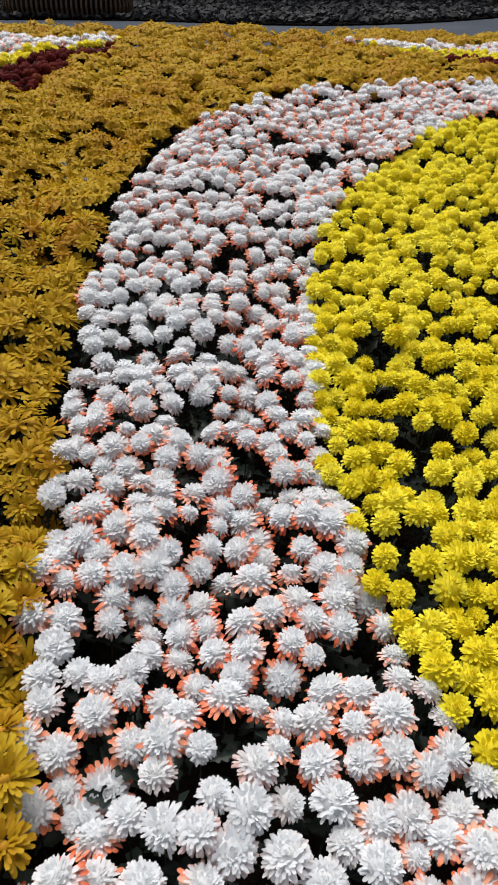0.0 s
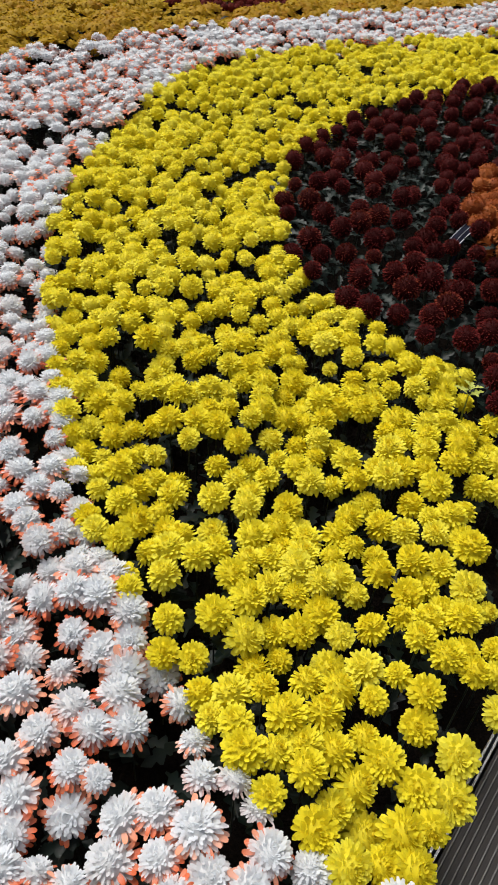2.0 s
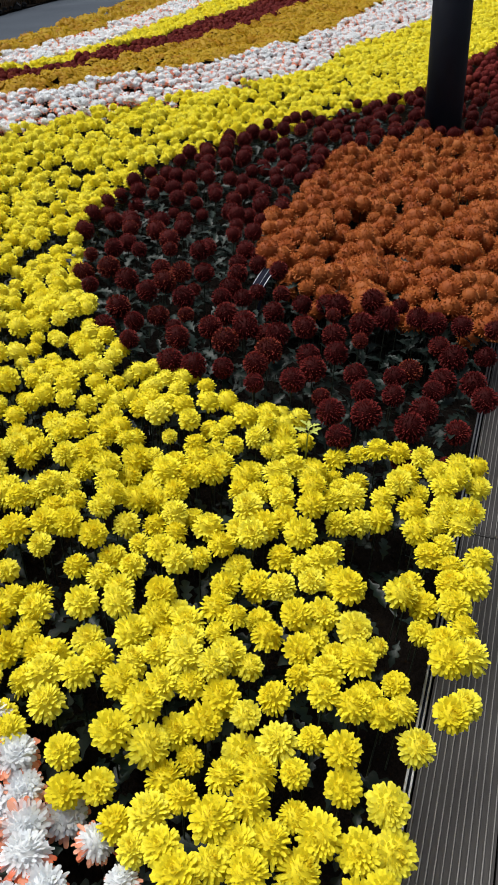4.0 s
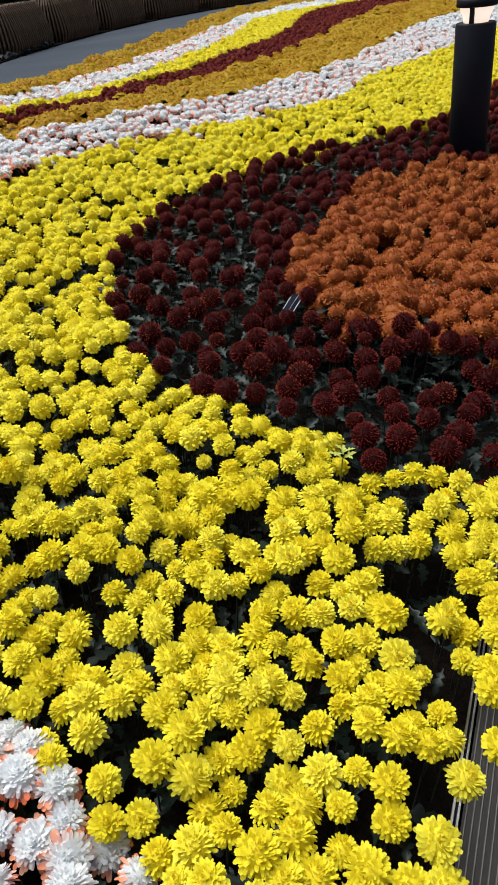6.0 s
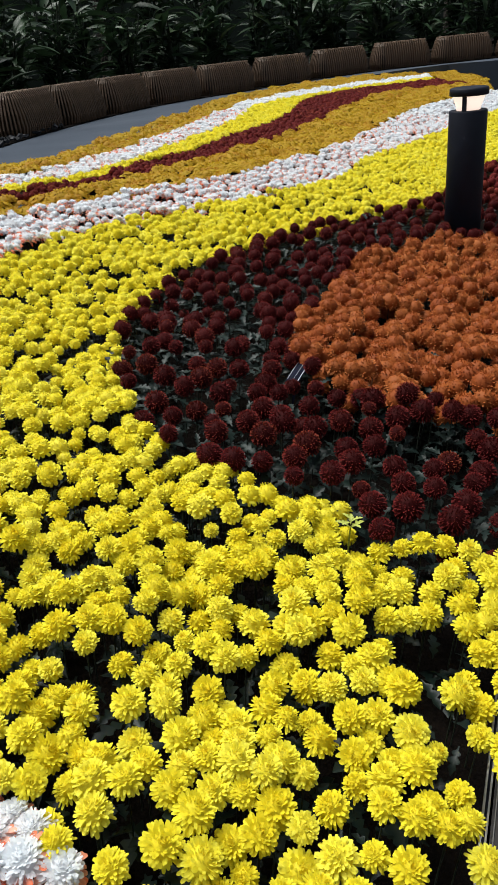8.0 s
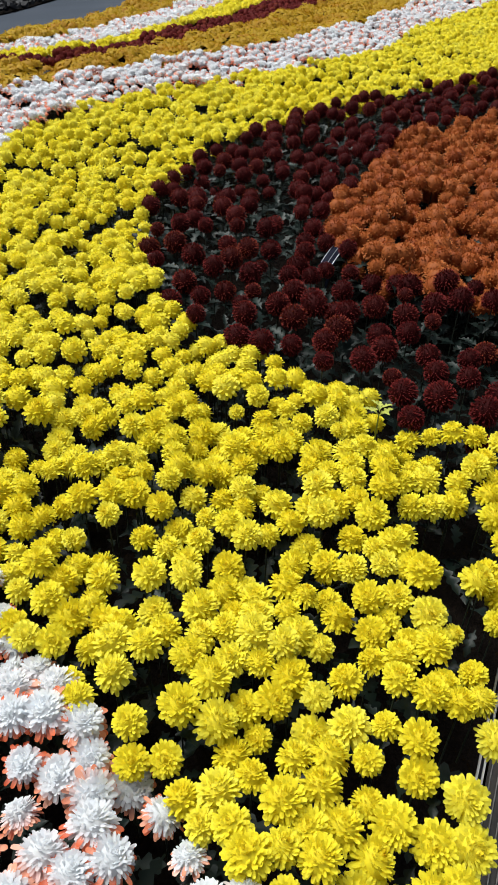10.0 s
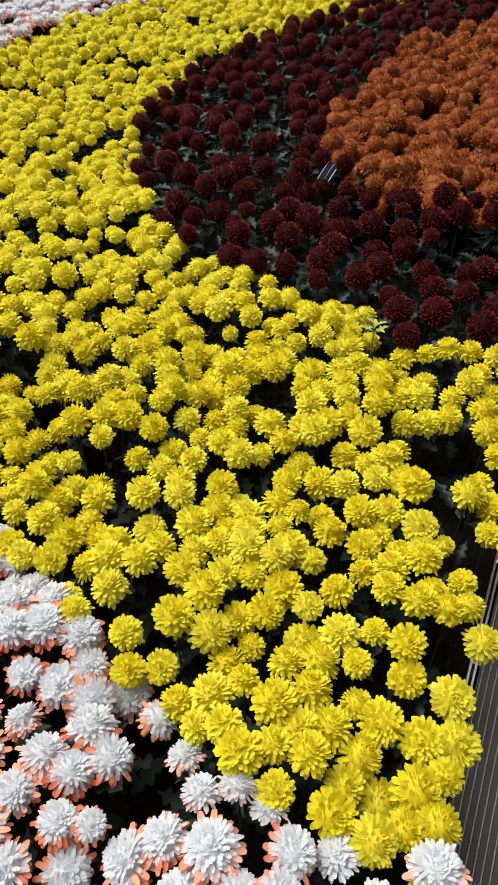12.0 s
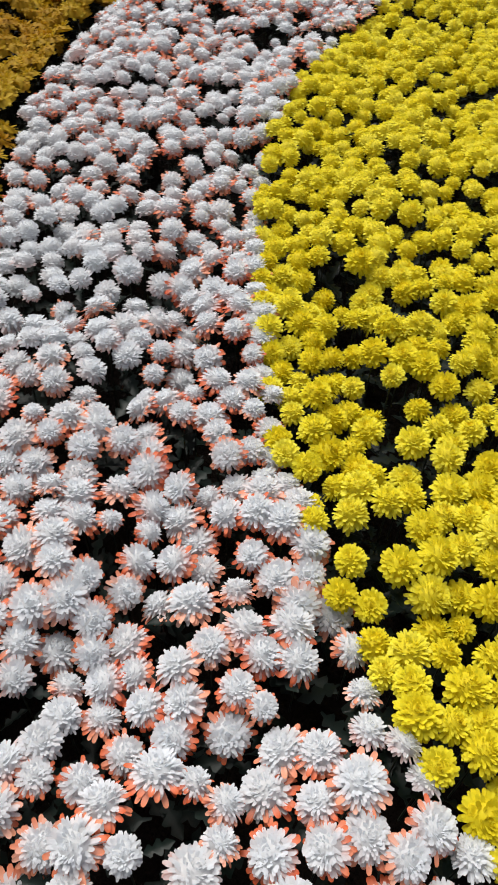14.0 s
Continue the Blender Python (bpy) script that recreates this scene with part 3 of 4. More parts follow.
def bed(kind, poly, seed, label, holes=(), singles=300, bare_spots=()):
    """A bed of one sort: single heads nearest the deck as parts, the rest joined, over leaves and stems."""
    radius, gap, plant_gap, droop, top, bare = HABIT[kind]
    r = np.random.default_rng(seed)
    thing = tagged(new(kind + "_chrysanthemum_bed"), label, "flower bed", "beds of the flower carpet")
    thing.matrix_basis = SLOPE
    P = scatter(poly, gap, seed, holes=tuple(holes) + tuple(bare_spots))
    near_field = np.linalg.norm(P - STAND, axis=1)
    plants = scatter(poly, plant_gap, seed + 1)
    # each head belongs to its nearest plant, and leans away from that plant's middle
    which = np.zeros(len(P), int)
    for a in range(0, len(P), 500):
        which[a:a + 500] = ((P[a:a + 500, None] - plants[None]) ** 2).sum(2).argmin(1)
    out = P - plants[which]
    d = np.linalg.norm(out, axis=1)
    rim = np.clip(d / (plant_gap * 0.62), 0, 1.3)
    lift = r.normal(0, 0.012, len(plants))[which]
    clump = np.array([0.45 * noise.noise(Vector((x * 6.5, y * 6.5, seed))) + noise.noise(Vector((x * 17, y * 17, seed))) for x, y in P])
    keep = clump > np.quantile(clump, bare)
    calm = 1 - 0.55 * np.clip((near_field - 4.0) / 1.6, 0, 1)
    z = top - (droop * rim ** 2 - lift) * calm + r.normal(0, 0.011, len(P)) * calm - 0.012
    z = np.minimum(z, top + 0.002)
    size = radius * (1 + (0.3 if kind != "gold" else 0.12) * np.clip((near_field - 5.5) / 4, 0, 1)) * np.clip(r.normal(1, 0.13, len(P)), 0.6, 1.16)
    lean = out / plant_gap * 0.8 + r.normal(0, 0.14, (len(P), 2))
    P, z, size, lean, near = P[keep], z[keep], size[keep], lean[keep], near_field[keep]
    M = turn_matrices(np.c_[P, z], lean[:, 0], lean[:, 1], r.random(len(P)) * 6.28, size)
    order = np.argsort(near)
    solo = order[:singles]
    mat = MATERIAL[kind]
    steps = {"red": (2.4, 3.4, 5.2), "gold": (0.95, 2.1, 3.6), "bronze": (1.45, 3.2, 5.0)}.get(kind, (1.45, 2.8, 5.0))
    meshes = [[quad_mesh("flower_head", V, Q, mat, A, S) for V, Q, A, S in HEADS[kind, lod]] for lod in (0, 1)]
    skirts = [quad_mesh("outer_petals", V, Q, SALMON, A, S) for V, Q, A, S in SKIRTS[0]]
    eyes = quad_mesh("flower_eye", *eye(1)[:2], EYE_GOLD)
    blush = np.array([noise.noise(Vector((x * 5, y * 5, 40))) for x, y in P]) > -0.15
    for i in solo:
        ob = new("flower_head", meshes[int(near[i] > steps[0])][r.integers(3)])
        ob.parent = thing
        ob.matrix_basis = Matrix(M[i].tolist())
        if kind == "white" and blush[i]:
            low = new("outer_petals", skirts[r.integers(len(skirts))])
            low.parent = ob
            low["label"] = "salmon orange older petals"
        if kind == "gold":
            mid = new("flower_eye", eyes)
            mid.parent = ob
    rest = order[singles:]
    if len(rest):
        level = np.digitize(near[rest], steps)
        shapes, pick = [], np.zeros(len(rest), int)
        for lod in range(4):
            sel = level == lod
            n = len(HEADS[kind, lod])
            pick[sel] = len(shapes) + r.integers(0, n, sel.sum())
            shapes += HEADS[kind, lod]
        tones = None
        if kind == "gold":
            tones = np.clip(0.5 + 0.75 * np.array([noise.noise(Vector((x * 2.6, y * 2.6, 3))) for x, y in P[rest]]) + r.normal(0, 0.16, len(rest)), 0.02, 0.98)
        heads = new("bloom_cover", spread_mesh("bloom_cover", shapes, pick, M[rest], mat, tones))
        heads.parent = thing
        tagged(heads, kind="stuff")
        if kind == "white":
            some = rest[blush[rest] & (near[rest] < 9)]
            if len(some):
                lv = (near[some] > 2.3).astype(int)
                low = new("petal_cover", spread_mesh("petal_cover", SKIRTS[0] + SKIRTS[1], lv * 4 + r.integers(0, 4, len(some)), M[some], SALMON))
                low.parent = thing
                tagged(low, "salmon orange older petals", kind="stuff")
    # stems and leaves
    close = order[(near[order] < 4.2) & ((P[order] - DECK_P) @ DECK_N < -0.03)]
    if len(close):
        S = M[close].copy()
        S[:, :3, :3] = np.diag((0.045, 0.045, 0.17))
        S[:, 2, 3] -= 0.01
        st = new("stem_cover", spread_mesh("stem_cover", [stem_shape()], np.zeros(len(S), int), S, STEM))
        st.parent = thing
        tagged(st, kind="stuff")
    G = scatter(poly, 0.027 if kind == "red" else 0.036, seed + 2, 3, holes)
    gn = np.linalg.norm(G - STAND, axis=1)
    off_deck = (G - DECK_P) @ DECK_N < -0.045
    G, gn = G[off_deck], gn[off_deck]
    G = G[(gn < 4.4) | ((r.random(len(G)) < 0.25) & (gn < 9))]
    if len(G):
        n = len(G)
        hi = 0.258 if kind == "red" else 0.235
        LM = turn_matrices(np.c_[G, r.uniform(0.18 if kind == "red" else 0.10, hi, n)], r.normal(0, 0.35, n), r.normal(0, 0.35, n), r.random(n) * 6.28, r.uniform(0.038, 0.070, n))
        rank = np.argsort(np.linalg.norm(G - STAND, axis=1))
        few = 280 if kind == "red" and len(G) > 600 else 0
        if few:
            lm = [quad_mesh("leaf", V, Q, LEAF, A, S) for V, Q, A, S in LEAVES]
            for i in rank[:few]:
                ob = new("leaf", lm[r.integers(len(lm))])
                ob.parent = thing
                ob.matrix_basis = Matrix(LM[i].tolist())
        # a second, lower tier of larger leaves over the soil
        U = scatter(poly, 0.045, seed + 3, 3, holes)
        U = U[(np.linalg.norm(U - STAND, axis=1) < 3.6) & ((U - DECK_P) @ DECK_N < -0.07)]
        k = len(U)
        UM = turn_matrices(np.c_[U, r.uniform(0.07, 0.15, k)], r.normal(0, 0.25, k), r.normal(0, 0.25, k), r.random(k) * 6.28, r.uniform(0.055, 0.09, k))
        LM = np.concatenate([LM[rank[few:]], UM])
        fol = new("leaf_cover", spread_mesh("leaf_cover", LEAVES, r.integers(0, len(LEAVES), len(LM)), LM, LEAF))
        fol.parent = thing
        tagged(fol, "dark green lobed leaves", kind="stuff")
    return thing


POST, TAG = np.array((3.235, 3.225)), np.array((1.447, 2.185))
post_ring = POST + 0.12 * np.array([(math.cos(a * 0.5236), math.sin(a * 0.5236)) for a in range(12)])
tag_ring = TAG + 0.05 * np.array([(math.cos(a * 0.7854), math.sin(a * 0.7854)) for a in range(8)])
def spot(x, y, rad):
    return np.array([(x + rad * math.cos(a * 0.7854), y + rad * math.sin(a * 0.7854)) for a in range(8)])


# small gaps between the plants where only dark leaves show
YELLOW_GAPS = [spot(*s) for s in ((0.43, 1.23, 0.035), (0.68, 1.18, 0.03), (0.48, 1.65, 0.035), (0.41, 0.94, 0.04), (0.39, 1.77, 0.04), (0.38, 1.44, 0.035), (1.09, 3.08, 0.05), (1.25, 3.8, 0.045))]
# a leafy gully between the clumps that lean over the deck and the rest of the band
GULLY = np.array([(0.975, 1.175), (1.03, 1.08), (0.97, 1.02), (0.955, 0.96), (0.965, 0.92), (0.935, 0.86), (0.905, 0.81), (0.85, 0.745), (0.815, 0.775), (0.86, 0.865), (0.865, 0.945), (0.835, 1.0), (0.905, 1.02), (0.905, 1.085)])
HOLLOW = np.array([(0.595, 0.75), (0.64, 0.735), (0.69, 0.72), (0.66, 0.67), (0.60, 0.69)])
YELLOW_GAPS += [GULLY, HOLLOW, spot(1.13, 1.24, 0.04)]
RED_GAPS = [spot(1.225, 1.325, 0.05), spot(1.14, 1.54, 0.045)]
WHITE_GAPS = [spot(*s) for s in ((-0.05, 1.0, 0.05), (-0.04, 1.09, 0.04), (0.1, 0.62, 0.04), (0.22, 0.54, 0.03), (-0.15, 0.47, 0.045), (0.33, 0.71, 0.02), (0.1, 1.72, 0.045), (0.15, 1.42, 0.05),
                                 (-0.19, 1.3, 0.045), (-0.21, 2.35, 0.05), (-0.07, 2.95, 0.05), (0.19, 3.02, 0.06), (0.1, 2.18, 0.04), (-0.12, 2.35, 0.04))]
bed("yellow", YELLOW_MAIN, 11, "broad band of bright yellow pompon chrysanthemums beside the deck", bare_spots=YELLOW_GAPS)
bed("white", WHITE_MAIN, 21, "broad curved band of white chrysanthemums with salmon orange lower petals", bare_spots=WHITE_GAPS)
bed("gold", GOLD_ALL, 31, "wide band of golden ochre daisy-like chrysanthemums", holes=(FAR_STRIPES, NEAR_STRIPES, FURROW))
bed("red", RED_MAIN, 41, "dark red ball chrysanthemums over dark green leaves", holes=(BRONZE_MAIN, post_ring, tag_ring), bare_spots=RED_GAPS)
bed("bronze", BRONZE_MAIN, 51, "dense cushion of bronze orange chrysanthemums", holes=(post_ring,))
HABIT["white"], HABIT["yellow"] = (0.034, 0.039, 0.18, 0.02, 0.298, 0.0), (0.031, 0.036, 0.17, 0.02, 0.296, 0.0)
bed("white", WHITE_FAR, 61, "narrow far stripe of white chrysanthemums", singles=0)
bed("yellow", YELLOW_FAR, 71, "narrow far stripe of bright yellow chrysanthemums", singles=0)
HABIT["red"] = (0.029, 0.035, 0.2, 0.02, 0.282, 0.0)
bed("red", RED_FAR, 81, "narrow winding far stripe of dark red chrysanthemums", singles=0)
HABIT["red"] = (0.028, 0.034, 0.2, 0.02, 0.275, 0.0)
bed("white", WHITE_LEFT, 91, "tapering stripe of white chrysanthemums near the path", singles=0)
bed("yellow", YELLOW_LEFT, 101, "thin tapering stripe of yellow chrysanthemums", singles=0)
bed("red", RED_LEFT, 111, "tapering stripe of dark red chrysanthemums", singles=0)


# ---- bollard lamp ----
def turned(profile, around=40):
    """A solid of revolution from (radius, height) pairs."""
    bm = bmesh.new()
    rings = [[bm.verts.new((rad * math.cos(6.28319 * k / around), rad * math.sin(6.28319 * k / around), z)) for k in range(around)] for rad, z in profile]
    for lo, hi in zip(rings, rings[1:]):
        for k in range(around):
            bm.faces.new((lo[k], lo[(k + 1) % around], hi[(k + 1) % around], hi[k])).smooth = True
    bm.faces.new(rings[0][::-1])
    bm.faces.new(rings[-1])
    return bm


lamp = tagged(new("bollard_lamp"), "black cylindrical bollard lamp with a lit slot under its cap", "bollard lamp")
lamp.location = SLOPE @ Vector((POST[0], POST[1], 0.05))
R = 0.094
part("post", turned([(R, 0.0), (R, 0.790), (R - 0.002, 0.794), (R - 0.006, 0.796)]), BOLLARD, lamp)
part("cap", turned([(R - 0.004, 0.862), (R + 0.001, 0.864), (R + 0.001, 0.892), (R - 0.004, 0.897), (R - 0.012, 0.899)]), BOLLARD, lamp)
part("reflector", turned([(0.040, 0.795), (0.046, 0.815), (0.066, 0.861)]), REFLECTOR, lamp, "pale lamp reflector cone")
part("lamp_glass", turned([(0.058, 0.7962), (0.060, 0.81), (0.080, 0.8615)]), GLOW, lamp, "glowing warm frosted diffuser")
for k in range(2):
    bm = bmesh.new()
    bmesh.ops.create_cube(bm, size=1)
    bmesh.ops.scale(bm, verts=bm.verts, vec=(0.014, 0.02, 0.068))
    bm.transform(pose(0, 0, 0, 0, 0, 210 + 180 * k) @ pose(0.079, 0, 0.829))
    part("strut", bm, BOLLARD, lamp)

# ---- plant tag among the dark red flowers ----
tag = tagged(new("plant_tag"), "bent navy plastic plant tag with pale printed stripes", "plant tag")
tag.matrix_basis = SLOPE @ pose(TAG[0], TAG[1], 0.250, 30, 8, -62)
bm = bmesh.new()
bmesh.ops.create_grid(bm, x_segments=6, y_segments=10, size=0.5)
bmesh.ops.scale(bm, verts=bm.verts, vec=(0.042, 0.085, 1))
for v in bm.verts:
    v.co.z = 0.010 * math.cos(v.co.x * 50) - 2.2 * v.co.y ** 2
bmesh.ops.solidify(bm, geom=bm.faces, thickness=0.001)
part("card", bm, TAG_DARK, tag)
for x, w in ((-0.0175, 0.0018), (0.0170, 0.0024), (0.003, 0.0009)):
    bm = bmesh.new()
    bmesh.ops.create_grid(bm, x_segments=1, y_segments=8, size=0.5)
    bmesh.ops.scale(bm, verts=bm.verts, vec=(w, 0.072, 1))
    for v in bm.verts:
        v.co.z = 0.010 * math.cos(x * 50) - 2.2 * v.co.y ** 2 + 0.0026
        v.co.x += x
    bmesh.ops.solidify(bm, geom=bm.faces, thickness=0.0008)
    part("printed_stripe", bm, TAG_LIGHT, tag)
bm = bmesh.new()
bmesh.ops.create_cube(bm, size=1)
bmesh.ops.scale(bm, verts=bm.verts, vec=(0.010, 0.003, 0.20))
bm.transform(pose(0, -0.045, -0.085, -40))
part("spike", bm, TAG_DARK, tag)


# ---- young pale shoot between the yellow and the dark red flowers ----
LIME = petal_material("young_leaf", [(0.0, (0.30, 0.36, 0.05)), (1.0, (0.52, 0.56, 0.14))], 0.3)
shoot = tagged(new("young_shoot"), "pale lime green young shoot among the dark leaves", "shoot")
shoot.matrix_basis = SLOPE @ pose(1.082, 1.433, 0.262)
shape = leaf_shape(3)
young = quad_mesh("leaf", shape[0], shape[1], LIME)
for k in range(7):
    blade = new("leaf", young)
    blade.parent = shoot
    blade.matrix_basis = pose(0, 0, 0.004 * k, 0, -18 - 7 * (k % 3), k * 137.5) @ Matrix.Scale(0.036 - 0.002 * k, 4)
bm = bmesh.new()
bmesh.ops.create_cone(bm, segments=6, radius1=0.003, radius2=0.0016, depth=0.17, cap_ends=True, matrix=Matrix.Translation((0, 0, -0.08)))
part("stem", bm, LIME, shoot)


# ---- slatted benches along the far side of the path ----
def bench_shape(length=1.24, depth=0.55, tall=0.46):
    """A rounded bench of upright slats round its sides and straight slats across its top."""
    thing = tagged(new("slatted_bench"), "brown bench of close upright timber slats beside the path", "bench", "benches along the path")
    bm = bmesh.new()
    bmesh.ops.create_cube(bm, size=1)
    bmesh.ops.scale(bm, verts=bm.verts, vec=(length - 0.40, depth - 0.36, tall - 0.04))
    bmesh.ops.translate(bm, verts=bm.verts, vec=(0, 0, tall / 2 - 0.02))
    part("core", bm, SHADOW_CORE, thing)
    corner = 0.25
    straight_x, straight_y = length - 2 * corner, depth - 2 * corner
    # two hexahedra a slat: the upright, leaning in towards the top
    V, Q = [], []
    rows = [(0.0, -0.035, 0.04), (0.09, 0.0, 0.04), (tall * 0.5, -0.022, 0.04), (tall * 0.85, -0.075, 0.04), (tall, -0.125, 0.05)]
    for z, o, t in rows:
        for a, b in ((-0.009, 0), (0.009, 0), (0.009, -t - 0.02), (-0.009, -t - 0.02)):
            V.append((a, b + o, z))
    for i in range(len(rows) - 1):
        for k in range(4):
            Q.append((i * 4 + k, i * 4 + (k + 1) % 4, i * 4 + 4 + (k + 1) % 4, i * 4 + 4 + k))
    Q += [(3, 2, 1, 0), (16, 17, 18, 19)]
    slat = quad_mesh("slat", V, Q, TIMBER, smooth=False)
    arc = math.pi / 2 * corner
    total = 2 * (straight_x + straight_y) + 4 * arc
    count = int(total / 0.046)
    for i in range(count):
        s = total * i / count
        sides = ((straight_x, (-straight_x / 2, depth / 2), 0), (arc, (straight_x / 2, straight_y / 2), 0), (straight_y, (length / 2, straight_y / 2), -90), (arc, (straight_x / 2, -straight_y / 2), -90),
                 (straight_x, (straight_x / 2, -depth / 2), 180), (arc, (-straight_x / 2, -straight_y / 2), 180), (straight_y, (-length / 2, -straight_y / 2), 90), (arc, (-straight_x / 2, straight_y / 2), 90))
        for k, (run, (x, y), turn) in enumerate(sides):
            if s < run:
                if k % 2 == 0:
                    t = radians(turn)
                    p, ang = (x + s * math.cos(t), y + s * math.sin(t)), turn
                else:
                    ang = turn - 90 * s / arc
                    t = radians(ang + 90)
                    p = (x + corner * math.cos(t), y + corner * math.sin(t))
                ob = new("slat", slat)
                ob.parent = thing
                ob.matrix_basis = pose(p[0], p[1], 0.001, 0, 0, ang)
                break
            s -= run
    bm = bmesh.new()
    bmesh.ops.create_cube(bm, size=1)
    bmesh.ops.scale(bm, verts=bm.verts, vec=(0.026, depth - 0.24, 0.028))
    bmesh.ops.bevel(bm, geom=bm.edges, offset=0.003, segments=1, affect="EDGES")
    first = part("top_slat", bm, TIMBER_TOP, thing, "pale top slat")
    n = int((length - 0.26) / 0.034)
    for i in range(n):
        ob = first if i == 0 else tagged(new("top_slat", first.data), "pale top slat")
        ob.parent = thing
        x = -(length - 0.26) / 2 + (i + 0.5) * (length - 0.26) / n
        squeeze = max(0.0, abs(x) - straight_x / 2 + 0.02) / 0.16
        ob.matrix_basis = pose(x, 0, tall - 0.016) @ Matrix.Diagonal((1, 1 - 0.3 * squeeze ** 2, 1, 1))
    return thing


bench = bench_shape()
BENCH_LINE = curve([(-1.35, 7.68), (-2.65, 7.6), (-5.0, 7.0), (-9.0, 5.6)], 12)
places = []
FAR_LINE = PATH_FAR[inside(PATH_FAR, np.array([(2.5, 8), (19, 8), (19, 24), (2.5, 24)]))]


def step_along(line, first, pitch):
    out, need = [], first
    for a, b in zip(line, line[1:]):
        run = np.linalg.norm(b - a)
        while need <= run:
            out.append((a + (b - a) * need / run, math.degrees(math.atan2(*(b - a)[::-1]))))
            need += pitch
        need -= run
    return out


for (x, y), turn in step_along(FAR_LINE, 0.60, 1.295)[:12] + [(p, a + 180) for p, a in step_along(BENCH_LINE, 0.75, 1.3)]:
    t = radians(turn + 90)
    m = pose(x + 0.28 * math.cos(t), y + 0.28 * math.sin(t), LEVEL + 0.012 + rise(x), 0, 0, turn)
    if not places:
        bench.matrix_basis = m
    else:
        copy_thing(bench, m)
    places.append((x, y))

# ---- gravel, shrubs and trees beyond the path ----
BACK = PATH_FAR + 0.0
belt = np.vstack([BACK, [(40, 40), (0, 60), (-40, 40)]])
verge = plate("verge", belt, -0.05, LEVEL + 0.012, SOIL, True)
tagged(verge, "dark soil verge behind the path", "verge", kind="structure")


def stone_shape(seed):
    r = random.Random(seed)
    V = [(sx * r.uniform(0.5, 1), sy * r.uniform(0.4, 0.9), sz * r.uniform(0.3, 0.6)) for sz in (-1, 1) for sx, sy in ((-1, -1), (1, -1), (1, 1), (-1, 1))]
    return np.array(V), np.array([(0, 3, 2, 1), (4, 5, 6, 7), (0, 1, 5, 4), (1, 2, 6, 5), (2, 3, 7, 6), (3, 0, 4, 7)]), np.zeros(8), np.zeros(8)


near_belt = np.vstack([BACK[inside(BACK, np.array([(-9, 3), (3.2, 3), (3.2, 12), (-9, 12)]))], [(2.6, 11.6), (-2, 10.2), (-9, 8)]])
G = scatter(near_belt, 0.045, 5, 4)
n = len(G)
GM = turn_matrices(np.c_[G, rng.uniform(0.015, 0.04, n) + LEVEL + 0.01], rng.normal(0, 0.4, n), rng.normal(0, 0.4, n), rng.random(n) * 6.28, rng.uniform(0.018, 0.04, n))
gravel_me = spread_mesh("gravel", [stone_shape(s) for s in range(8)], rng.integers(0, 8, n), GM, GRAVEL)
gravel_me.polygons.foreach_set("use_smooth", np.zeros(len(gravel_me.polygons), bool))
tagged(new("gravel", gravel_me), "dark grey broken stone mulch beside the path", "gravel", kind="stuff")


def strap_leaf(seed):
    r = random.Random(seed)
    rows = ((0.0, 0.25), (0.2, 0.7), (0.45, 1.0), (0.75, 0.75), (1.0, 0.06))
    return gather([petal((1, 0, r.uniform(0.5, 1.1)), (0, 0, 1), 0.0, 1.0, r.uniform(0.18, 0.32), rows, r.uniform(-0.75, -0.35), 0.2)])


STRAPS = [strap_leaf(s) for s in range(8)]


def shrub(x, y, tall, wide, seed, count=260):
    """A leafy shrub: canes with arching strap leaves."""
    r = np.random.default_rng(seed)
    thing = tagged(new("shrub"), "dense dark green shrub with long arching leaves", "shrub", "shrubs behind the path")
    thing.location = (x, y, LEVEL + rise(x))
    canes = []
    bm = bmesh.new()
    for k in range(9):
        a, lean = r.random() * 6.28, r.uniform(0.05, 0.5) * wide
        top = Vector((math.cos(a) * lean, math.sin(a) * lean, tall * r.uniform(0.75, 1.0)))
        canes.append(top)
        m = Vector((0, 0, 1)).rotation_difference(top).to_matrix().to_4x4()
        bmesh.ops.create_cone(bm, segments=6, radius1=0.02, radius2=0.008, depth=top.length, cap_ends=True, matrix=Matrix.Translation(top / 2) @ m)
    tagged(part("cane_thicket", bm, STEM, thing), kind="stuff")
    t = r.uniform(0.12, 1.0, count)
    base = np.array([canes[i] for i in r.integers(0, len(canes), count)]) * t[:, None]
    base[:, :2] += r.normal(0, 0.10 * wide, (count, 2))
    M = turn_matrices(base, r.normal(0, 0.3, count), r.normal(0, 0.3, count), r.random(count) * 6.28, r.uniform(0.22, 0.55, count))
    fol = new("leaves", spread_mesh("leaves", STRAPS, r.integers(0, len(STRAPS), count), M, SHRUB))
    fol.parent = thing
    tagged(fol, kind="stuff")
    return thing


seed = 300
for rowk, (off, tall) in enumerate(((1.45, 1.5), (2.3, 2.1), (3.3, 2.9))):
    for (x, y), turn in step_along(PATH_FAR[PATH_FAR[:, 0] > -7], 0.5 + 0.3 * rowk, 0.85 + 0.12 * rowk):
        seed += 1
        t = radians(turn + 90)
        if x < 2.4 and rowk == 0:
            continue
        o = off + (1.0 if x < 2.4 else 0.0) + random.Random(seed).uniform(-0.2, 0.2)
        shrub(x + o * math.cos(t), y + o * math.sin(t), tall * random.Random(seed + 1).uniform(0.8, 1.2), 0.9, seed, 105)


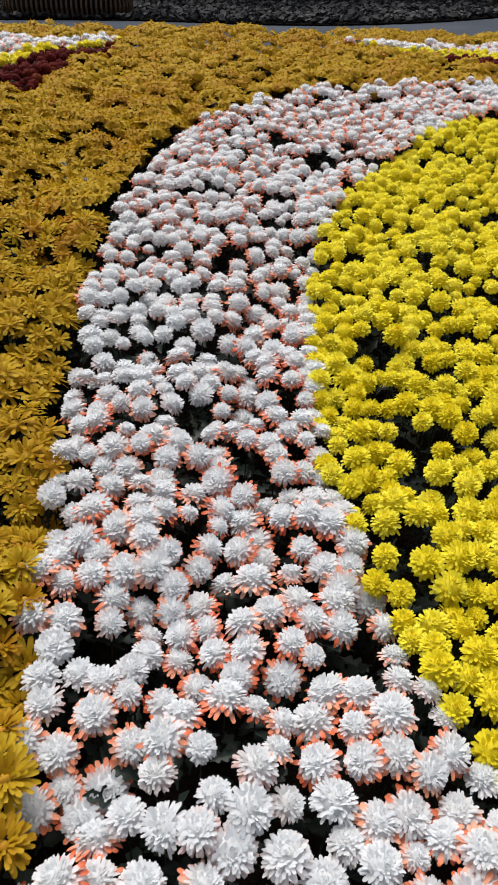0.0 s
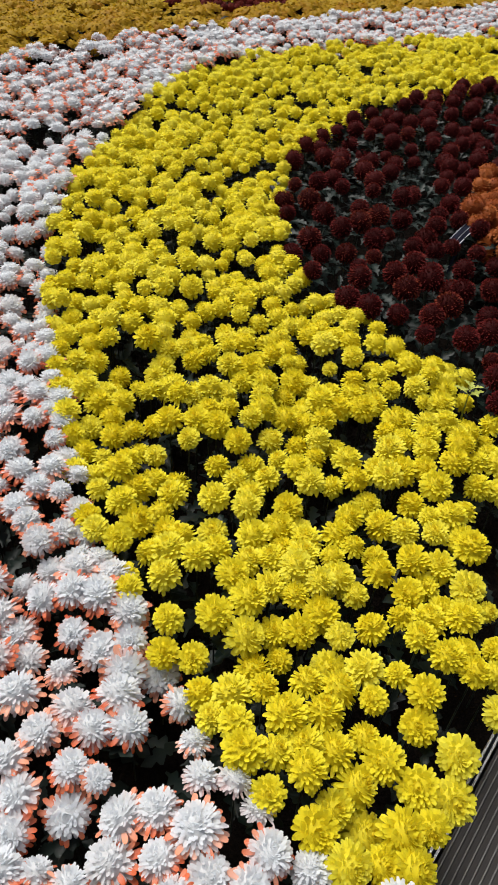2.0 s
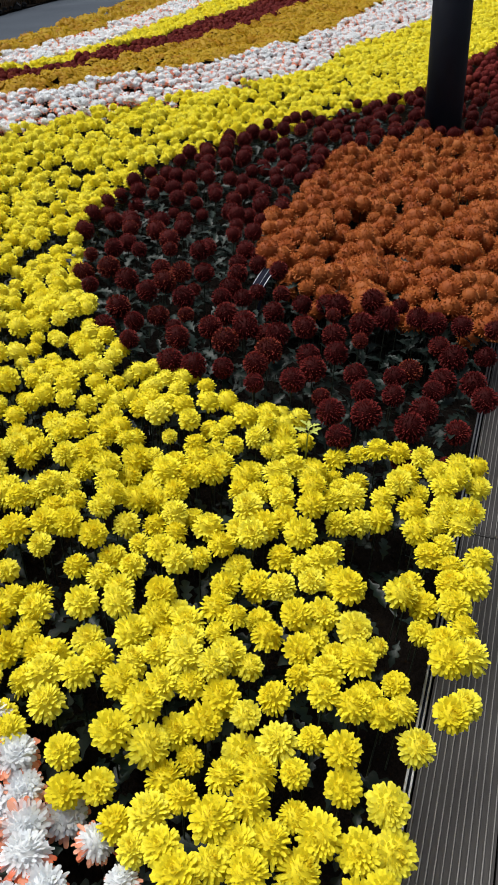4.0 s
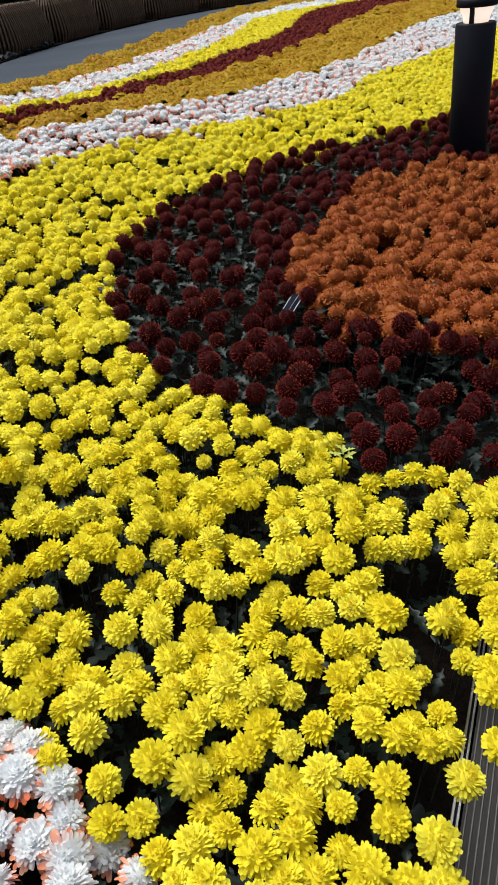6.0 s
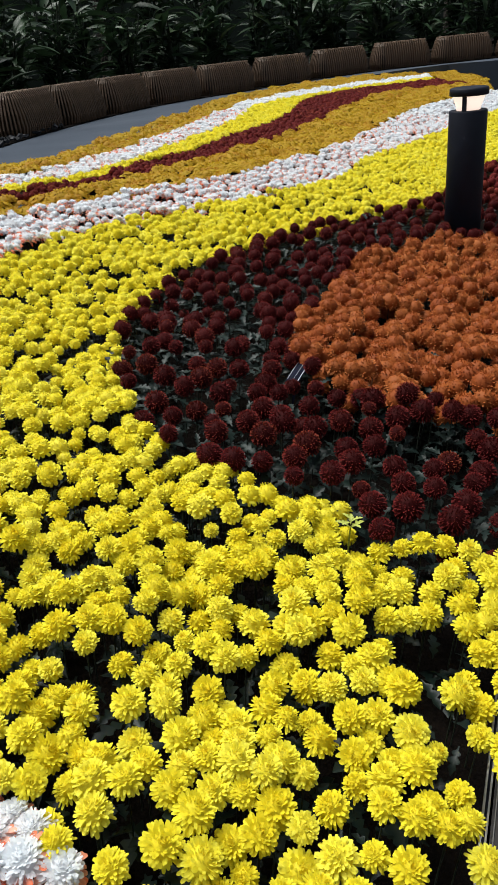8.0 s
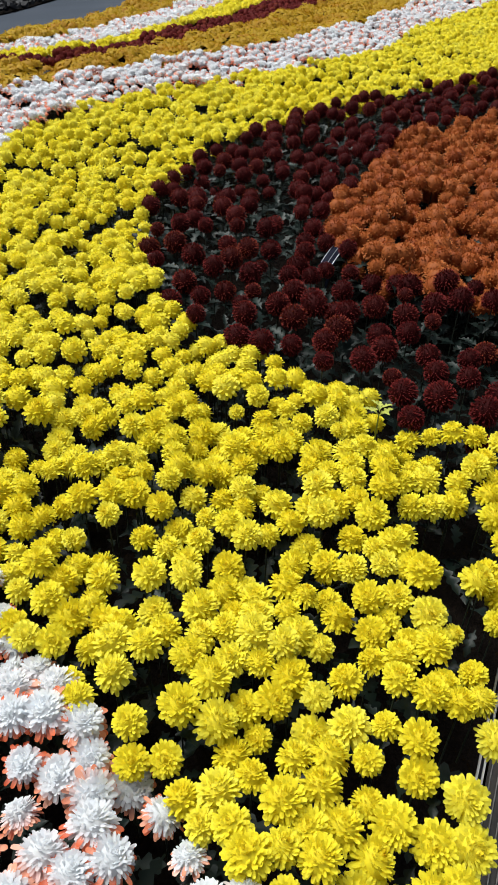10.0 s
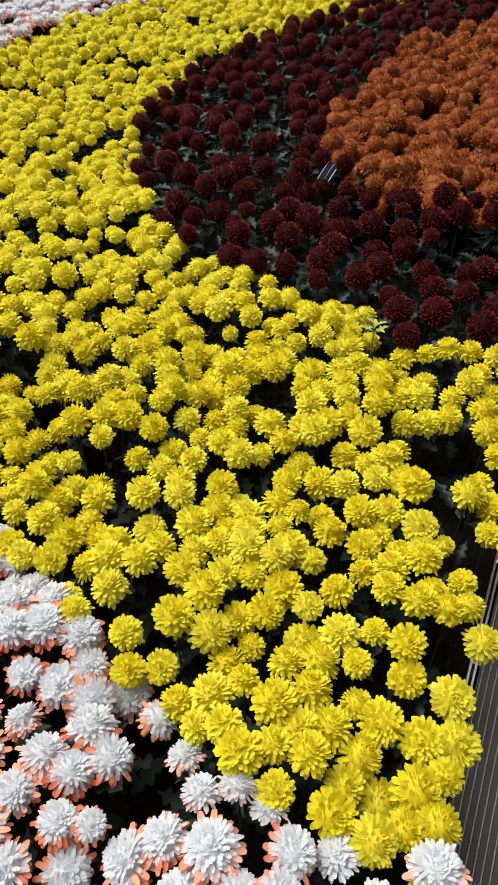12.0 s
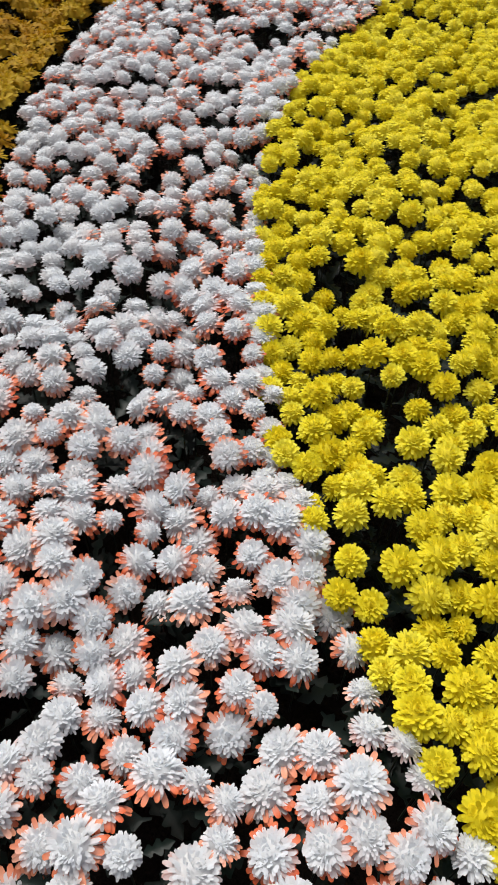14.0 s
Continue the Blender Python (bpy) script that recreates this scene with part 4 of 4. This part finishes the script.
def tree(x, y, tall, seed):
    """A tree: tapered trunk, limbs and a crown of many leaves."""
    r = np.random.default_rng(seed)
    thing = tagged(new("tree"), "dark tree behind the shrubs with a dense leafy crown", "tree", "trees behind the path")
    thing.location = (x, y, LEVEL + rise(x))
    bm = bmesh.new()
    bmesh.ops.create_cone(bm, segments=10, radius1=0.16, radius2=0.08, depth=tall * 0.7, cap_ends=True, matrix=Matrix.Translation((0, 0, tall * 0.35)))
    tips = []
    for k in range(12):
        a, h = k * 2.4, tall * r.uniform(0.25, 0.68)
        d = Vector((math.cos(a), math.sin(a), r.uniform(0.15, 0.8))) * tall * r.uniform(0.22, 0.38)
        m = Vector((0, 0, 1)).rotation_difference(d).to_matrix().to_4x4()
        bmesh.ops.create_cone(bm, segments=6, radius1=0.06, radius2=0.02, depth=d.length, cap_ends=True, matrix=Matrix.Translation(Vector((0, 0, h)) + d / 2) @ m)
        tips.append(Vector((0, 0, h)) + d)
    part("trunk", bm, BARK, thing)
    n = 360
    c = np.array([tips[i] for i in r.integers(0, 12, n)]) + r.normal(0, tall * 0.085, (n, 3))
    M = turn_matrices(c, r.normal(0, 0.6, n), r.normal(0, 0.6, n), r.random(n) * 6.28, r.uniform(0.2, 0.42, n))
    fol = new("crown", spread_mesh("crown", STRAPS[:4], r.integers(0, 4, n), M, SHRUB))
    fol.parent = thing
    tagged(fol, kind="stuff")


for k, ((x, y), turn) in enumerate(step_along(PATH_FAR[PATH_FAR[:, 0] > -8], 0.6, 2.1)):
    t = radians(turn + 90)
    o = 5.2 + (k % 2) * 1.6
    tree(x + o * math.cos(t), y + o * math.sin(t), 5.5 + (k * 37 % 5) * 0.5, 700 + k)


# ---- dark woodland far behind the trees ----
arc = [(-40, 8), (-28, 15), (-16, 19), (-6, 22), (4, 26), (14, 31), (26, 34), (42, 36), (60, 34)]
bm = bmesh.new()
low = [bm.verts.new((x, y, 0.0)) for x, y in arc]
high = [bm.verts.new((x, y, 9.0 + 1.2 * math.sin(k * 2.1))) for k, (x, y) in enumerate(arc)]
for k in range(len(arc) - 1):
    bm.faces.new((low[k], low[k + 1], high[k + 1], high[k]))
backdrop = part("backdrop", bm, surface("woodland", [(0.3, (0.006, 0.010, 0.006)), (0.55, (0.016, 0.026, 0.014)), (0.8, (0.035, 0.05, 0.03))], 0.9, 6, 0.9, 0.6), None)
tagged(backdrop, "dark distant woodland behind the shrubs", "woodland", kind="structure")
